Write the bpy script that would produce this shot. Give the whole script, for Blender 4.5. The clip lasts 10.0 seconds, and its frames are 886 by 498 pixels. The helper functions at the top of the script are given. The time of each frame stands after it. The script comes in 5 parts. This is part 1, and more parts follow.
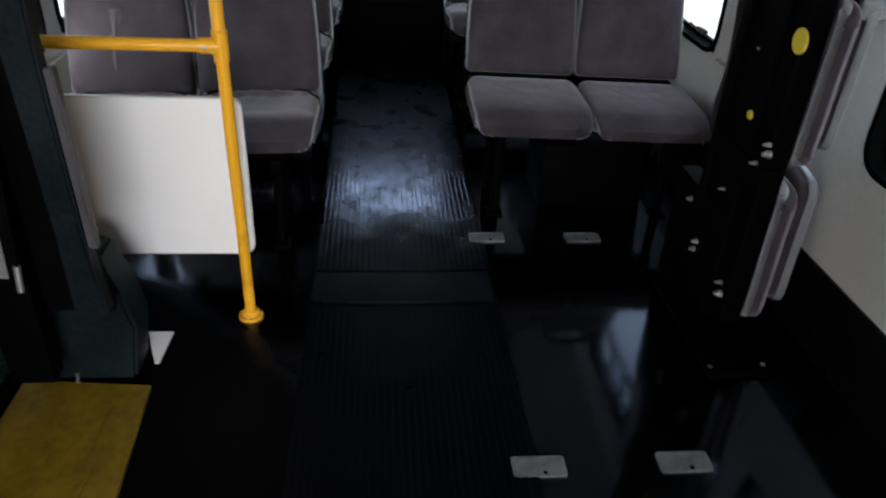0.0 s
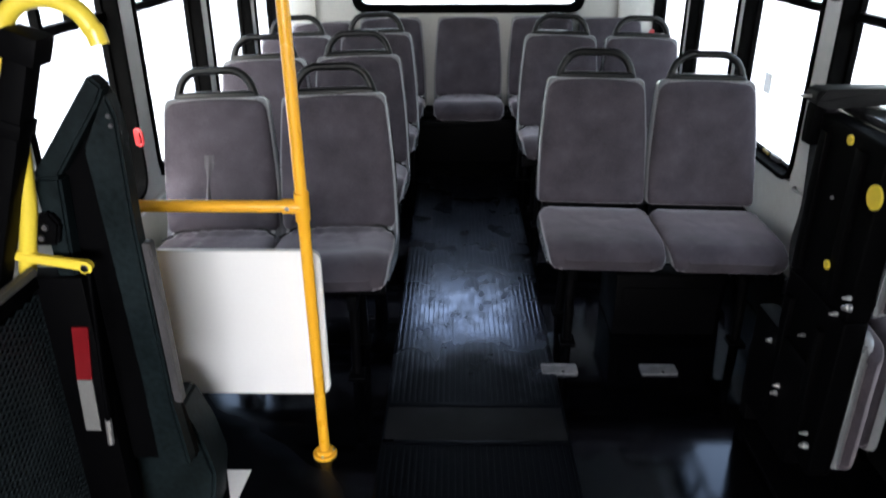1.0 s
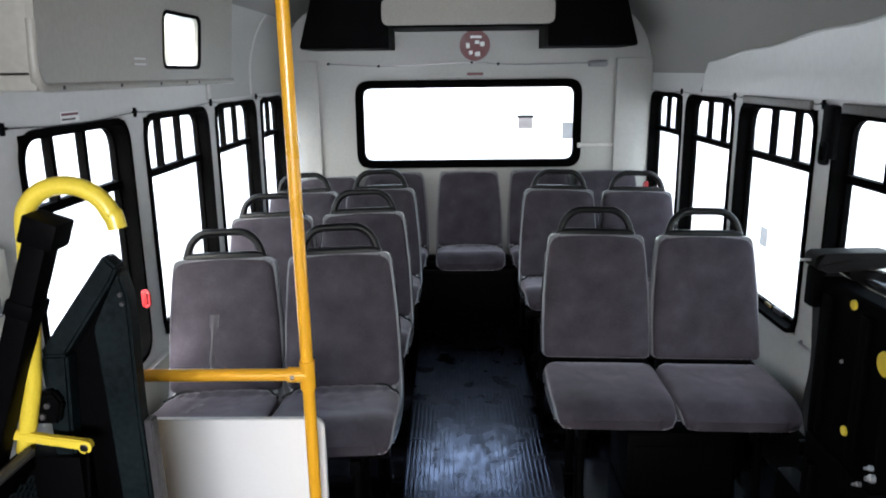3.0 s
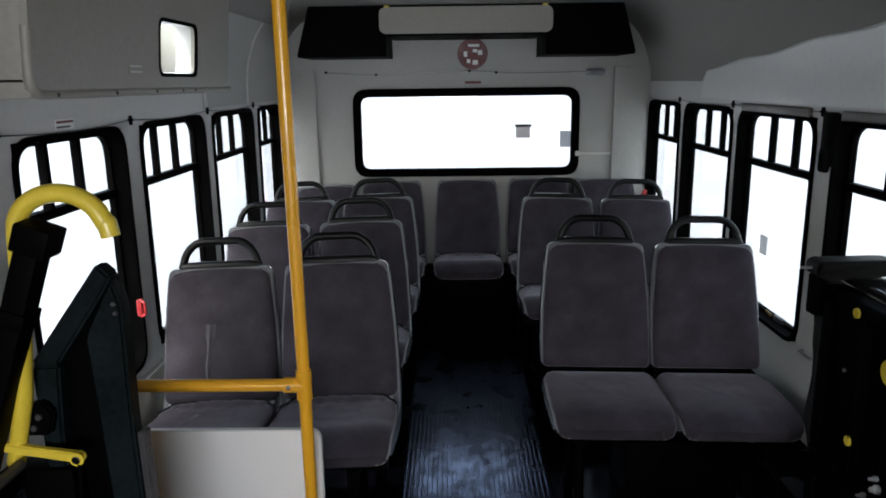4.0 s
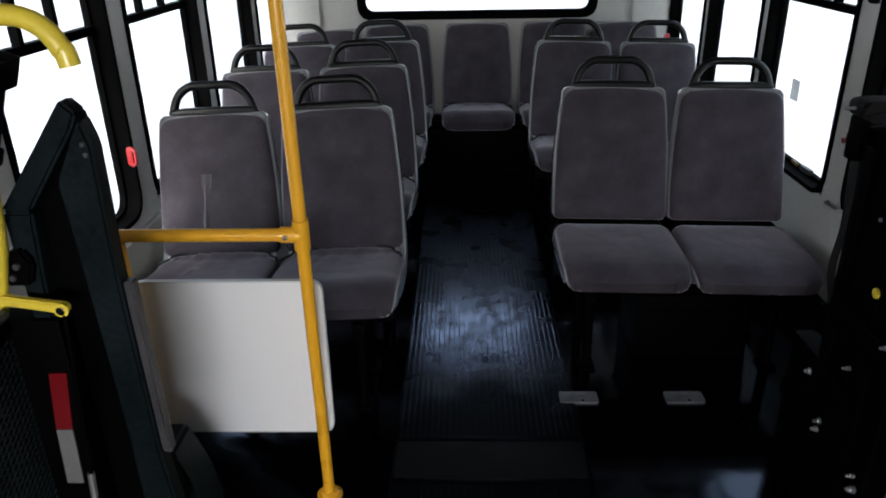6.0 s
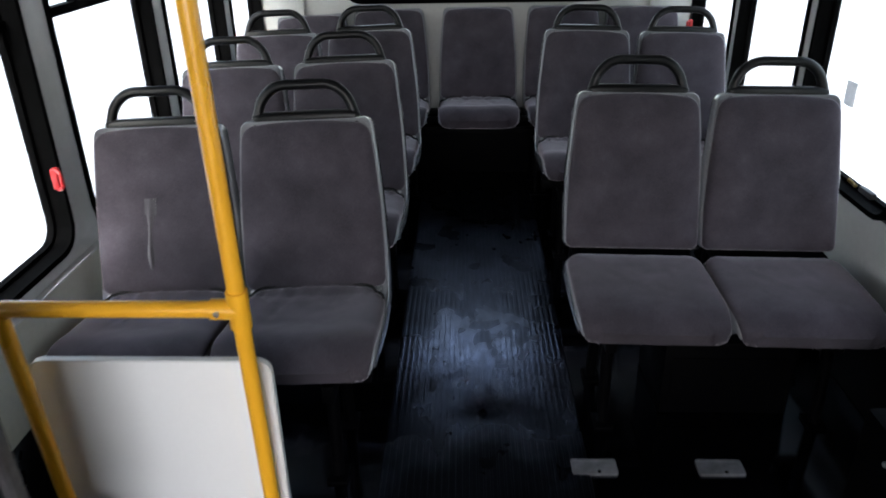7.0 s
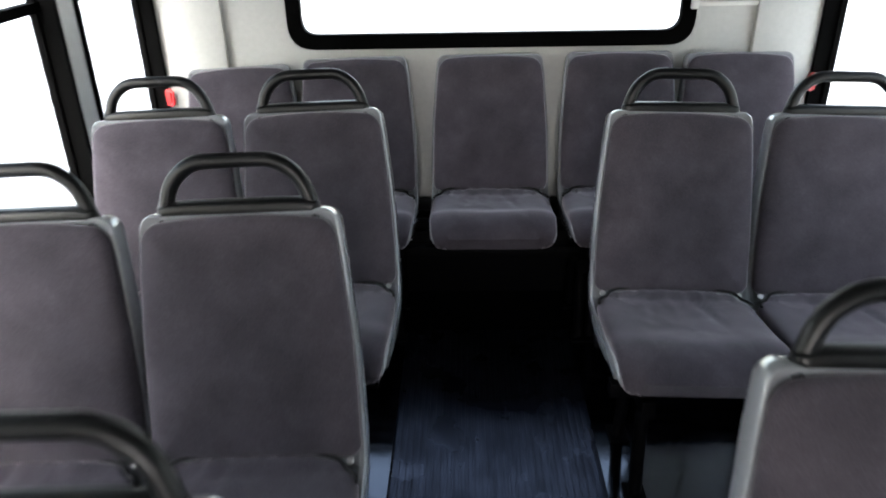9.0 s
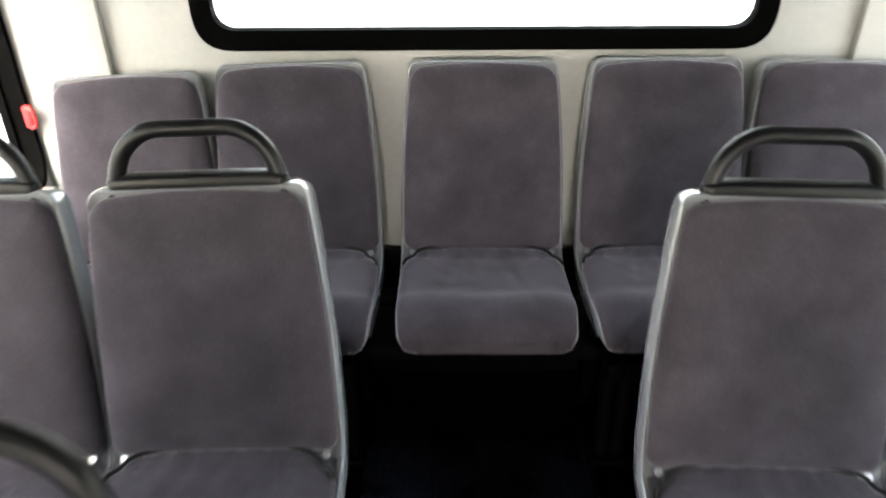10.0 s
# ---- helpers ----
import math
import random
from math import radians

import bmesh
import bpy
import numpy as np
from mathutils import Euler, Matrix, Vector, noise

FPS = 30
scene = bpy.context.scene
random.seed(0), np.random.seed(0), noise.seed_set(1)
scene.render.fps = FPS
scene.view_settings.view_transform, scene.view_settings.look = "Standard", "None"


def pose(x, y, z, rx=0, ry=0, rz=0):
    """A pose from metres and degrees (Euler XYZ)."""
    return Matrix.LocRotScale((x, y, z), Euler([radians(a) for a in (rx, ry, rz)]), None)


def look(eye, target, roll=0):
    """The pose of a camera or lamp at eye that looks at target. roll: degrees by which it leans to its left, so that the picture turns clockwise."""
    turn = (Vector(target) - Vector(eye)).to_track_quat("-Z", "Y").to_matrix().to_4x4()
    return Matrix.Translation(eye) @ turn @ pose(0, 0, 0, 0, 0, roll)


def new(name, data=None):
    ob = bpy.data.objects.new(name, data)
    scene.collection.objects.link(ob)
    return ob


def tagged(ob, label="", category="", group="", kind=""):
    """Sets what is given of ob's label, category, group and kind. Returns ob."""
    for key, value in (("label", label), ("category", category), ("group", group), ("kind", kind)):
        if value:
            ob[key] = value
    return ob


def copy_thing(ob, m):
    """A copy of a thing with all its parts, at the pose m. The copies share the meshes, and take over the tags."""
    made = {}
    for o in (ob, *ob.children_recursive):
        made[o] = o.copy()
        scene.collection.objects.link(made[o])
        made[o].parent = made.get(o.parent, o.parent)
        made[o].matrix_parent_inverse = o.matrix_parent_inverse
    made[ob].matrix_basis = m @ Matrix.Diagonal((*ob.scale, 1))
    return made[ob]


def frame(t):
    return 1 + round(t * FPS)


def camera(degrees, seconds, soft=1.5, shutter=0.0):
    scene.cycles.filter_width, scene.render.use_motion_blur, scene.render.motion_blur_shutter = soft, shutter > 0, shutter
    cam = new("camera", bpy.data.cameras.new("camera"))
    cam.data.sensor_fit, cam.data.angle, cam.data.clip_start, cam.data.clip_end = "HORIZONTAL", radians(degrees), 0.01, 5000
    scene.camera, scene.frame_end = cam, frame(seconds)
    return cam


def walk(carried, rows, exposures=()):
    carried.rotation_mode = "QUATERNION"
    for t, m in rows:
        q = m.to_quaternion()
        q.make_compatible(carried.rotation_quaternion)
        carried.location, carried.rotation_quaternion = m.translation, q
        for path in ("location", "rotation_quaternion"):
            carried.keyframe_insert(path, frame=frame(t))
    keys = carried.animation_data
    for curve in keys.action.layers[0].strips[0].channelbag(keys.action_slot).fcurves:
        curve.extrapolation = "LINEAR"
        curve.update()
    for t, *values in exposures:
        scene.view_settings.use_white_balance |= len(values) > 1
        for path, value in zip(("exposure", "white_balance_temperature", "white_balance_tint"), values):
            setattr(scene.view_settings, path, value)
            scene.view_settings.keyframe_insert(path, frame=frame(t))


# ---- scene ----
cam = camera(62.2, 10.0, 1.8, 0.4)
PATH = [
    (0, (-0.195, 0.089, 1.407), (-0.016, 1.795, 0.378), 3.1),
    (0.5, (-0.152, 0.113, 1.481), (-0.139, 1.869, 0.524), 0.9),
    (1, (-0.177, 0.133, 1.572), (-0.209, 1.956, 0.75), -0.2),
    (1.5, (-0.192, 0.134, 1.604), (-0.23, 1.991, 0.864), -0.5),
    (2, (-0.201, 0.145, 1.597), (-0.199, 2.0, 0.85), 0.1),
    (2.3, (-0.202, 0.157, 1.592), (-0.195, 2.02, 0.866), 0.4),
    (2.5, (-0.195, 0.158, 1.622), (-0.195, 2.054, 0.983), 0.3),
    (3, (-0.192, 0.156, 1.647), (-0.225, 2.1, 1.176), -0.7),
    (3.2, (-0.192, 0.156, 1.654), (-0.227, 2.104, 1.199), -0.7),
    (4.3, (-0.196, 0.18, 1.637), (-0.216, 2.13, 1.19), -0.6),
    (4.5, (-0.198, 0.178, 1.638), (-0.215, 2.112, 1.13), -0.3),
    (5, (-0.195, 0.192, 1.573), (-0.218, 2.056, 0.847), 0.8),
    (5.5, (-0.185, 0.219, 1.548), (-0.25, 2.04, 0.724), -1.4),
    (5.7, (-0.185, 0.243, 1.558), (-0.247, 2.069, 0.746), -1.2),
    (6.8, (-0.183, 0.652, 1.574), (-0.236, 2.469, 0.741), -1.0),
    (7, (-0.159, 0.785, 1.563), (-0.224, 2.585, 0.693), -1.0),
    (7.5, (-0.155, 1.084, 1.555), (-0.206, 2.903, 0.725), -0.6),
    (8, (-0.214, 1.483, 1.567), (-0.21, 3.285, 0.699), 0.3),
    (8.5, (-0.193, 1.929, 1.55), (-0.244, 3.729, 0.68), -0.2),
    (9, (-0.19, 2.382, 1.543), (-0.251, 4.176, 0.662), -1.2),
    (9.5, (-0.219, 2.819, 1.555), (-0.202, 4.566, 0.581), -1.2),
    (10, (-0.178, 3.28, 1.54), (-0.201, 5.001, 0.52), -0.5),
]
EXPOSURES = [(0.0, 2.5, 6200, 13), (0.5, 2.9, 6200, 13), (1.0, 3.1, 6100, 13), (2.4, 3.05, 6000, 13), (3.2, 2.8, 6050, 13), (4.5, 1.55, 6100, 13), (5.5, 1.9, 6100, 13), (7.0, 2.6, 6030, 13), (7.8, 2.8, 5900, 13), (8.5, 3.1, 6150, 13), (9.5, 3.75, 6550, 13), (10.0, 4.05, 6950, 13)]
walk(cam, [(t, look(eye, target, roll)) for t, eye, target, roll in PATH], EXPOSURES)

# ---- world, sun, light ----
world = bpy.data.worlds.new("overcast_sky")
scene.world = world
world.use_nodes = True
_nt = world.node_tree
_bg = _nt.nodes["Background"]
_sky = _nt.nodes.new("ShaderNodeTexSky")
_sky.sky_type = 'NISHITA'
_sky.sun_disc = False
_sky.sun_elevation = radians(42)
_sky.sun_rotation = radians(200)
_sky.air_density = 1.6
_sky.dust_density = 4.0
_hs = _nt.nodes.new("ShaderNodeHueSaturation")
_hs.inputs["Saturation"].default_value = 0.55
_nt.links.new(_sky.outputs[0], _hs.inputs["Color"])
_nt.links.new(_hs.outputs[0], _bg.inputs[0])
_bg.inputs[1].default_value = 0.15
sun = new("sun", bpy.data.lights.new("sun", 'SUN'))
sun.data.energy, sun.data.angle, sun.data.color = 1.4, radians(25), (1.0, 0.985, 0.97)
sun.matrix_world = look((0, 0, 20), (3.0, 16.0, 0))


def sky_lamp(name, eye, target, w, h, power):
    """An area lamp in an opening, standing in for the sky's light through it."""
    l = new(name, bpy.data.lights.new(name, 'AREA'))
    l.data.shape, l.data.size, l.data.size_y, l.data.energy, l.data.color = 'RECTANGLE', w, h, power, (1.0, 0.985, 0.955)
    l.matrix_world = look(eye, target)
    return l


sky_lamp("windscreen_daylight", (-0.1, -2.55, 1.38), (-0.1, 0, 1.1), 2.0, 0.6, 21.0)

# ---- materials ----
def material(name, colour, rough=0.6, metal=0.0, spread=0.12, grain=60.0, blotch=3.0, bump=0.15, coat=0.0, spec=0.5, tint=None, stretch=None, rvar=0.08, fw=1.0):
    """Principled surface with variation at two scales (grain and blotches) and fine relief."""
    m = bpy.data.materials.new(name)
    m.use_nodes = True
    nt = m.node_tree
    b = nt.nodes["Principled BSDF"]
    b.inputs["Roughness"].default_value = rough
    b.inputs["Metallic"].default_value = metal
    b.inputs["Specular IOR Level"].default_value = spec
    b.inputs["Coat Weight"].default_value = coat
    b.inputs["Coat Roughness"].default_value = 0.15
    co = nt.nodes.new("ShaderNodeTexCoord")
    src = co.outputs["Object"]
    if stretch:
        mp = nt.nodes.new("ShaderNodeMapping")
        mp.inputs["Scale"].default_value = stretch
        nt.links.new(src, mp.inputs[0])
        src = mp.outputs[0]
    fine, big = nt.nodes.new("ShaderNodeTexNoise"), nt.nodes.new("ShaderNodeTexNoise")
    fine.inputs["Scale"].default_value, fine.inputs["Detail"].default_value = grain, 4
    big.inputs["Scale"].default_value, big.inputs["Detail"].default_value = blotch, 5
    nt.links.new(src, fine.inputs["Vector"])
    nt.links.new(co.outputs["Object"], big.inputs["Vector"])
    add = nt.nodes.new("ShaderNodeMath")
    add.operation = 'ADD'
    for noise_out, weight, slot in ((fine, fw, 0), (big, 2 - fw, 1)):
        k = nt.nodes.new("ShaderNodeMath")
        k.operation = 'MULTIPLY'
        k.inputs[1].default_value = weight
        nt.links.new(noise_out.outputs[0], k.inputs[0])
        nt.links.new(k.outputs[0], add.inputs[slot])
    half = nt.nodes.new("ShaderNodeMath")
    half.operation = 'MULTIPLY'
    half.inputs[1].default_value = 0.5
    nt.links.new(add.outputs[0], half.inputs[0])
    ramp = nt.nodes.new("ShaderNodeValToRGB")
    lo = [c * (1 - spread) for c in colour]
    hi = [min(1, c * (1 + spread)) for c in (tint or colour)]
    ramp.color_ramp.elements[0].position, ramp.color_ramp.elements[1].position = 0.35, 0.65
    ramp.color_ramp.elements[0].color, ramp.color_ramp.elements[1].color = (*lo, 1), (*hi, 1)
    nt.links.new(half.outputs[0], ramp.inputs[0])
    nt.links.new(ramp.outputs[0], b.inputs["Base Color"])
    rr = nt.nodes.new("ShaderNodeMapRange")
    rr.inputs[1].default_value, rr.inputs[2].default_value = 0.3, 0.7
    rr.inputs[3].default_value, rr.inputs[4].default_value = max(0.03, rough - rvar), min(1, rough + rvar)
    nt.links.new(big.outputs[0], rr.inputs[0])
    nt.links.new(rr.outputs[0], b.inputs["Roughness"])
    if bump:
        bp = nt.nodes.new("ShaderNodeBump")
        bp.inputs["Strength"].default_value, bp.inputs["Distance"].default_value = bump, 0.002
        nt.links.new(fine.outputs[0], bp.inputs["Height"])
        nt.links.new(bp.outputs[0], b.inputs["Normal"])
    return m


def glass(name, tint):
    m = bpy.data.materials.new(name)
    m.use_nodes = True
    nt = m.node_tree
    nt.nodes.remove(nt.nodes["Principled BSDF"])
    out = nt.nodes["Material Output"]
    tr, gl, fr, mx, pw, sc = (nt.nodes.new("ShaderNode" + k) for k in ("BsdfTransparent", "BsdfGlossy", "LayerWeight", "MixShader", "Math", "MapRange"))
    tr.inputs[0].default_value = (*tint, 1)
    gl.inputs["Roughness"].default_value = 0.02
    pw.operation, pw.inputs[1].default_value = 'POWER', 4.0
    sc.inputs[3].default_value, sc.inputs[4].default_value = 0.03, 0.55
    nt.links.new(fr.outputs["Facing"], pw.inputs[0])
    nt.links.new(pw.outputs[0], sc.inputs[0])
    nt.links.new(sc.outputs[0], mx.inputs[0])
    nt.links.new(tr.outputs[0], mx.inputs[1])
    nt.links.new(gl.outputs[0], mx.inputs[2])
    nt.links.new(mx.outputs[0], out.inputs[0])
    return m


FABRIC = material("seat_fabric", (0.051, 0.0450, 0.0540), 0.92, 0, 0.34, 520, 7, 0.14, spec=0.08, fw=0.9, stretch=(1.0, 0.45, 0.45))
WORN = material("worn_fabric", (0.064, 0.059, 0.066), 0.9, 0, 0.3, 300, 9, 0.2, spec=0.05)
WORN.node_tree.nodes["Principled BSDF"].inputs["Sheen Weight"].default_value = 0.6
SHELL = material("seat_shell_plastic", (0.23, 0.24, 0.256), 0.15, 0, 0.08, 90, 5, 0.08, coat=1.0)
FABRIC.node_tree.nodes["Principled BSDF"].inputs["Sheen Weight"].default_value = 0.62
_fn = FABRIC.node_tree
_wn, _wr, _wm, _wi = (_fn.nodes.new("ShaderNode" + k) for k in ("TexNoise", "ValToRGB", "MixRGB", "ObjectInfo"))
_wc, _wv = _fn.nodes.new("ShaderNodeTexCoord"), _fn.nodes.new("ShaderNodeVectorMath")
_wn.inputs["Scale"].default_value, _wn.inputs["Detail"].default_value, _wn.inputs["Roughness"].default_value = 16.0, 7, 0.68
_fn.links.new(_wc.outputs["Object"], _wv.inputs[0])
_fn.links.new(_wi.outputs["Random"], _wv.inputs[1])
_fn.links.new(_wv.outputs[0], _wn.inputs["Vector"])
_wr.color_ramp.elements[0].position, _wr.color_ramp.elements[1].position = 0.42, 0.70
_wr.color_ramp.elements[0].color, _wr.color_ramp.elements[1].color = (0.94, 0.935, 0.935, 1), (1.15, 1.14, 1.13, 1)
_fn.links.new(_wn.outputs[0], _wr.inputs[0])
_wm.blend_type, _wm.inputs[0].default_value = 'MULTIPLY', 1.0
_src = _fn.nodes["Principled BSDF"].inputs["Base Color"].links[0].from_socket
_fn.links.new(_src, _wm.inputs[1])
_fn.links.new(_wr.outputs[0], _wm.inputs[2])
_fn.links.new(_wm.outputs[0], _fn.nodes["Principled BSDF"].inputs["Base Color"])
FABRIC.node_tree.nodes["Principled BSDF"].inputs["Sheen Roughness"].default_value = 0.38
FABRIC.node_tree.nodes["Principled BSDF"].inputs["Sheen Tint"].default_value = (0.80, 0.74, 0.80, 1)
SHELL.node_tree.nodes["Principled BSDF"].inputs["Coat Roughness"].default_value = 0.05
BLACKTUBE = material("black_coated_tube", (0.0032, 0.0034, 0.0038), 0.34, 0, 0.2, 150, 8, 0.1, spec=0.28)
BLACKGLOSS = material("glossy_black_plastic", (0.002, 0.002, 0.0024), 0.16, 0, 0.3, 70, 8, 0.1, coat=0.6)
BLACKSTEEL = material("black_painted_steel", (0.001, 0.001, 0.0013), 0.55, 0, 0.3, 80, 6, 0.15, spec=0.03)
LIFTSTEEL = material("dark_green_black_steel", (0.0043, 0.0077, 0.0088), 0.45, 0, 0.45, 70, 7, 0.2, spec=0.08, tint=(0.0065, 0.0106, 0.0120))
DECKM = material("dark_galvanised_mesh", (0.012, 0.018, 0.021), 0.5, 0.2, 0.3, 90, 9, 0.15)
# reflective tape, both colours darkened to carry the shade by the lift
TAPERED_SHADED = material("shaded_red_reflective_tape", (0.16, 0.003, 0.006), 0.4, 0, 0.15, 120, 9, 0.05)
TAPEWHITE_SHADED = material("shaded_white_reflective_tape", (0.16, 0.16, 0.155), 0.45, 0, 0.1, 120, 9, 0.05)
DARKPLASTIC = material("dark_grey_moulding", (0.008, 0.008, 0.009), 0.5, 0, 0.25, 90, 9, 0.12, spec=0.2)
PLATEM = material("worn_steel_plate", (0.20, 0.20, 0.21), 0.42, 0.5, 0.25, 50, 20, 0.2)
STEELGREY = material("dull_grey_steel", (0.055, 0.053, 0.057), 0.5, 0.3, 0.25, 90, 9, 0.15)
YELLOW = material("yellow_powder_coat", (0.80, 0.40, 0.018), 0.30, 0, 0.04, 220, 5, 0.04, coat=0.3)
LEMON = material("lemon_yellow_paint", (0.78, 0.60, 0.05), 0.34, 0, 0.06, 150, 8, 0.06, coat=0.2)
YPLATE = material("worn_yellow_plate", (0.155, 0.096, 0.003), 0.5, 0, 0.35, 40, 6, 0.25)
PANEL = material("white_laminate", (0.78, 0.79, 0.79), 0.35, 0, 0.015, 90, 2, 0.015)
WALLM = material("light_grey_wall_panel", (0.54, 0.542, 0.532), 0.42, 0, 0.05, 50, 1.5, 0.08)
# wall grey set darker for the rear wall, corner posts and left liner
REARM = material("darker_wall_panel", (0.37, 0.375, 0.355), 0.45, 0, 0.06, 50, 1.5, 0.08)
UPPER = material("grey_carpeted_upper_wall", (0.265, 0.258, 0.242), 0.8, 0, 0.08, 180, 2, 0.3)
PLATE = material("white_plastic_cover", (0.60, 0.61, 0.60), 0.35, 0, 0.05, 40, 2, 0.05)
SHADEM = material("dull_grey_shade_sheet", (0.14, 0.138, 0.126), 0.6, 0, 0.1, 60, 2, 0.1)
BOXM = material("beige_cover_panel", (0.34, 0.33, 0.29), 0.5, 0, 0.08, 60, 2, 0.08)
DULLBROWN = material("dull_brown_paint", (0.115, 0.108, 0.098), 0.4, 0, 0.2, 60, 5, 0.1)
RUBBER = material("black_window_rubber", (0.0012, 0.0012, 0.0012), 0.8, 0, 0.3, 90, 8, 0.15, spec=0.02)
FLOORM = material("black_vinyl_floor", (0.0008, 0.0008, 0.001), 0.20, 0, 0.4, 11, 4, 0.16, spec=0.30, rvar=0.04)
RIBM = material("ribbed_black_rubber", (0.0012, 0.0014, 0.0019), 0.20, 0, 0.4, 1.0, 7, 0.30, spec=0.85, rvar=0.10, stretch=(120, 30, 1))
DUSTY = material("dusty_black_rubber", (0.0030, 0.0030, 0.0034), 0.6, 0, 0.4, 30, 9, 0.3, spec=0.15)
CREAM = material("cream_lower_panel", (0.50, 0.49, 0.42), 0.4, 0, 0.06, 60, 2, 0.06)
COVE = material("black_floor_cove", (0.002, 0.002, 0.002), 0.3, 0, 0.3, 50, 5, 0.12, spec=0.3)
ALU = material("brushed_aluminium", (0.62, 0.62, 0.63), 0.32, 0.85, 0.15, 70, 10, 0.12)
CHROME = material("chrome", (0.75, 0.75, 0.76), 0.12, 1.0, 0.06, 60, 9, 0.03)
RED = material("red_plastic", (0.33, 0.009, 0.010), 0.35, 0, 0.12, 60, 8, 0.08)
WHITE = material("white_decal", (0.78, 0.78, 0.77), 0.45, 0, 0.05, 60, 8, 0.03)
SIGNRED = material("red_sign_print", (0.11, 0.008, 0.012), 0.4, 0, 0.1, 60, 8, 0.03)
WEBBING = material("black_webbing", (0.0018, 0.0018, 0.0018), 0.9, 0, 0.3, 300, 8, 0.4)
CLOTHW = material("pale_plastic", (0.55, 0.55, 0.52), 0.5, 0, 0.08, 60, 8, 0.05)
DECAL = material("grey_sticker", (0.33, 0.33, 0.33), 0.6, 0, 0.3, 200, 40, 0.02)
CONCRETE = material("pale_concrete_yard", (0.36, 0.36, 0.36), 0.85, 0, 0.12, 6, 0.15, 0.2)
# the sky's blue reflection is put into the gloss colour of floor and runner
FLOORM.node_tree.nodes["Principled BSDF"].inputs["Specular Tint"].default_value = (0.6, 0.74, 1.0, 1)
RIBM.node_tree.nodes["Principled BSDF"].inputs["IOR"].default_value = 1.7
RIBM.node_tree.nodes["Principled BSDF"].inputs["Specular Tint"].default_value = (0.50, 0.62, 1.0, 1)


def gloss_zone(mat, edges, dull, shiny, spec_dull, spec_shiny, scale=2.2, wobble=0.25, patch=None):
    """Steers reflections by gloss: shiny between the given (weights of x and y, from, to, least) edges and dull outside
    them, with a ragged border.
    """
    nt = mat.node_tree
    bsdf = nt.nodes["Principled BSDF"]
    co, ns = nt.nodes.new("ShaderNodeTexCoord"), nt.nodes.new("ShaderNodeTexNoise")
    ns.inputs["Scale"].default_value, ns.inputs["Detail"].default_value = scale, 6
    nt.links.new(co.outputs["Object"], ns.inputs["Vector"])
    shift = nt.nodes.new("ShaderNodeMapRange")
    shift.inputs[1].default_value, shift.inputs[2].default_value, shift.inputs[3].default_value, shift.inputs[4].default_value = 0.3, 0.7, -wobble, wobble
    nt.links.new(ns.outputs[0], shift.inputs[0])
    mask = None
    for way, lo, hi, *least in edges:
        add, step, dot = (nt.nodes.new("ShaderNode" + k) for k in ("Math", "MapRange", "VectorMath"))
        dot.operation = 'DOT_PRODUCT'
        dot.inputs[1].default_value = (*way, 0)
        nt.links.new(co.outputs["Object"], dot.inputs[0])
        nt.links.new(dot.outputs["Value"], add.inputs[0])
        nt.links.new(shift.outputs[0], add.inputs[1])
        step.interpolation_type = 'SMOOTHSTEP'
        step.inputs[1].default_value, step.inputs[2].default_value = lo, hi
        step.inputs[3].default_value = least[0] if least else 0.0
        nt.links.new(add.outputs[0], step.inputs[0])
        if mask is None:
            mask = step.outputs[0]
        else:
            both = nt.nodes.new("ShaderNodeMath")
            both.operation = 'MULTIPLY'
            nt.links.new(mask, both.inputs[0])
            nt.links.new(step.outputs[0], both.inputs[1])
            mask = both.outputs[0]
    if patch:
        # scuffed patches of (scale across, scale along, least gloss) within the shiny stretch
        mp, pn, lo = (nt.nodes.new("ShaderNode" + k) for k in ("Mapping", "TexNoise", "MapRange"))
        mp.inputs["Scale"].default_value = (patch[0], patch[1], 1)
        pn.inputs["Scale"].default_value, pn.inputs["Detail"].default_value, pn.inputs["Roughness"].default_value = 1.0, 3, 0.5
        lo.inputs[1].default_value, lo.inputs[2].default_value, lo.inputs[3].default_value = 0.36, 0.66, patch[2]
        nt.links.new(co.outputs["Object"], mp.inputs[0])
        nt.links.new(mp.outputs[0], pn.inputs["Vector"])
        nt.links.new(pn.outputs[0], lo.inputs[0])
        scuff = nt.nodes.new("ShaderNodeMath")
        scuff.operation = 'MULTIPLY'
        nt.links.new(mask, scuff.inputs[0])
        nt.links.new(lo.outputs[0], scuff.inputs[1])
        mask = scuff.outputs[0]
    old = bsdf.inputs["Roughness"].links[0].from_socket
    for name, a, b in (("Roughness", dull, shiny), ("Specular IOR Level", spec_dull, spec_shiny)):
        mr = nt.nodes.new("ShaderNodeMapRange")
        mr.inputs[3].default_value, mr.inputs[4].default_value = a, b
        nt.links.new(mask, mr.inputs[0])
        out = mr.outputs[0]
        if name == "Roughness":
            # keep the fine variation of the surface on top
            sub, add = nt.nodes.new("ShaderNodeMath"), nt.nodes.new("ShaderNodeMath")
            sub.operation, sub.inputs[1].default_value = 'SUBTRACT', 0.2
            nt.links.new(old, sub.inputs[0])
            nt.links.new(sub.outputs[0], add.inputs[0])
            nt.links.new(out, add.inputs[1])
            add.use_clamp = True
            out = add.outputs[0]
        nt.links.new(out, bsdf.inputs[name])


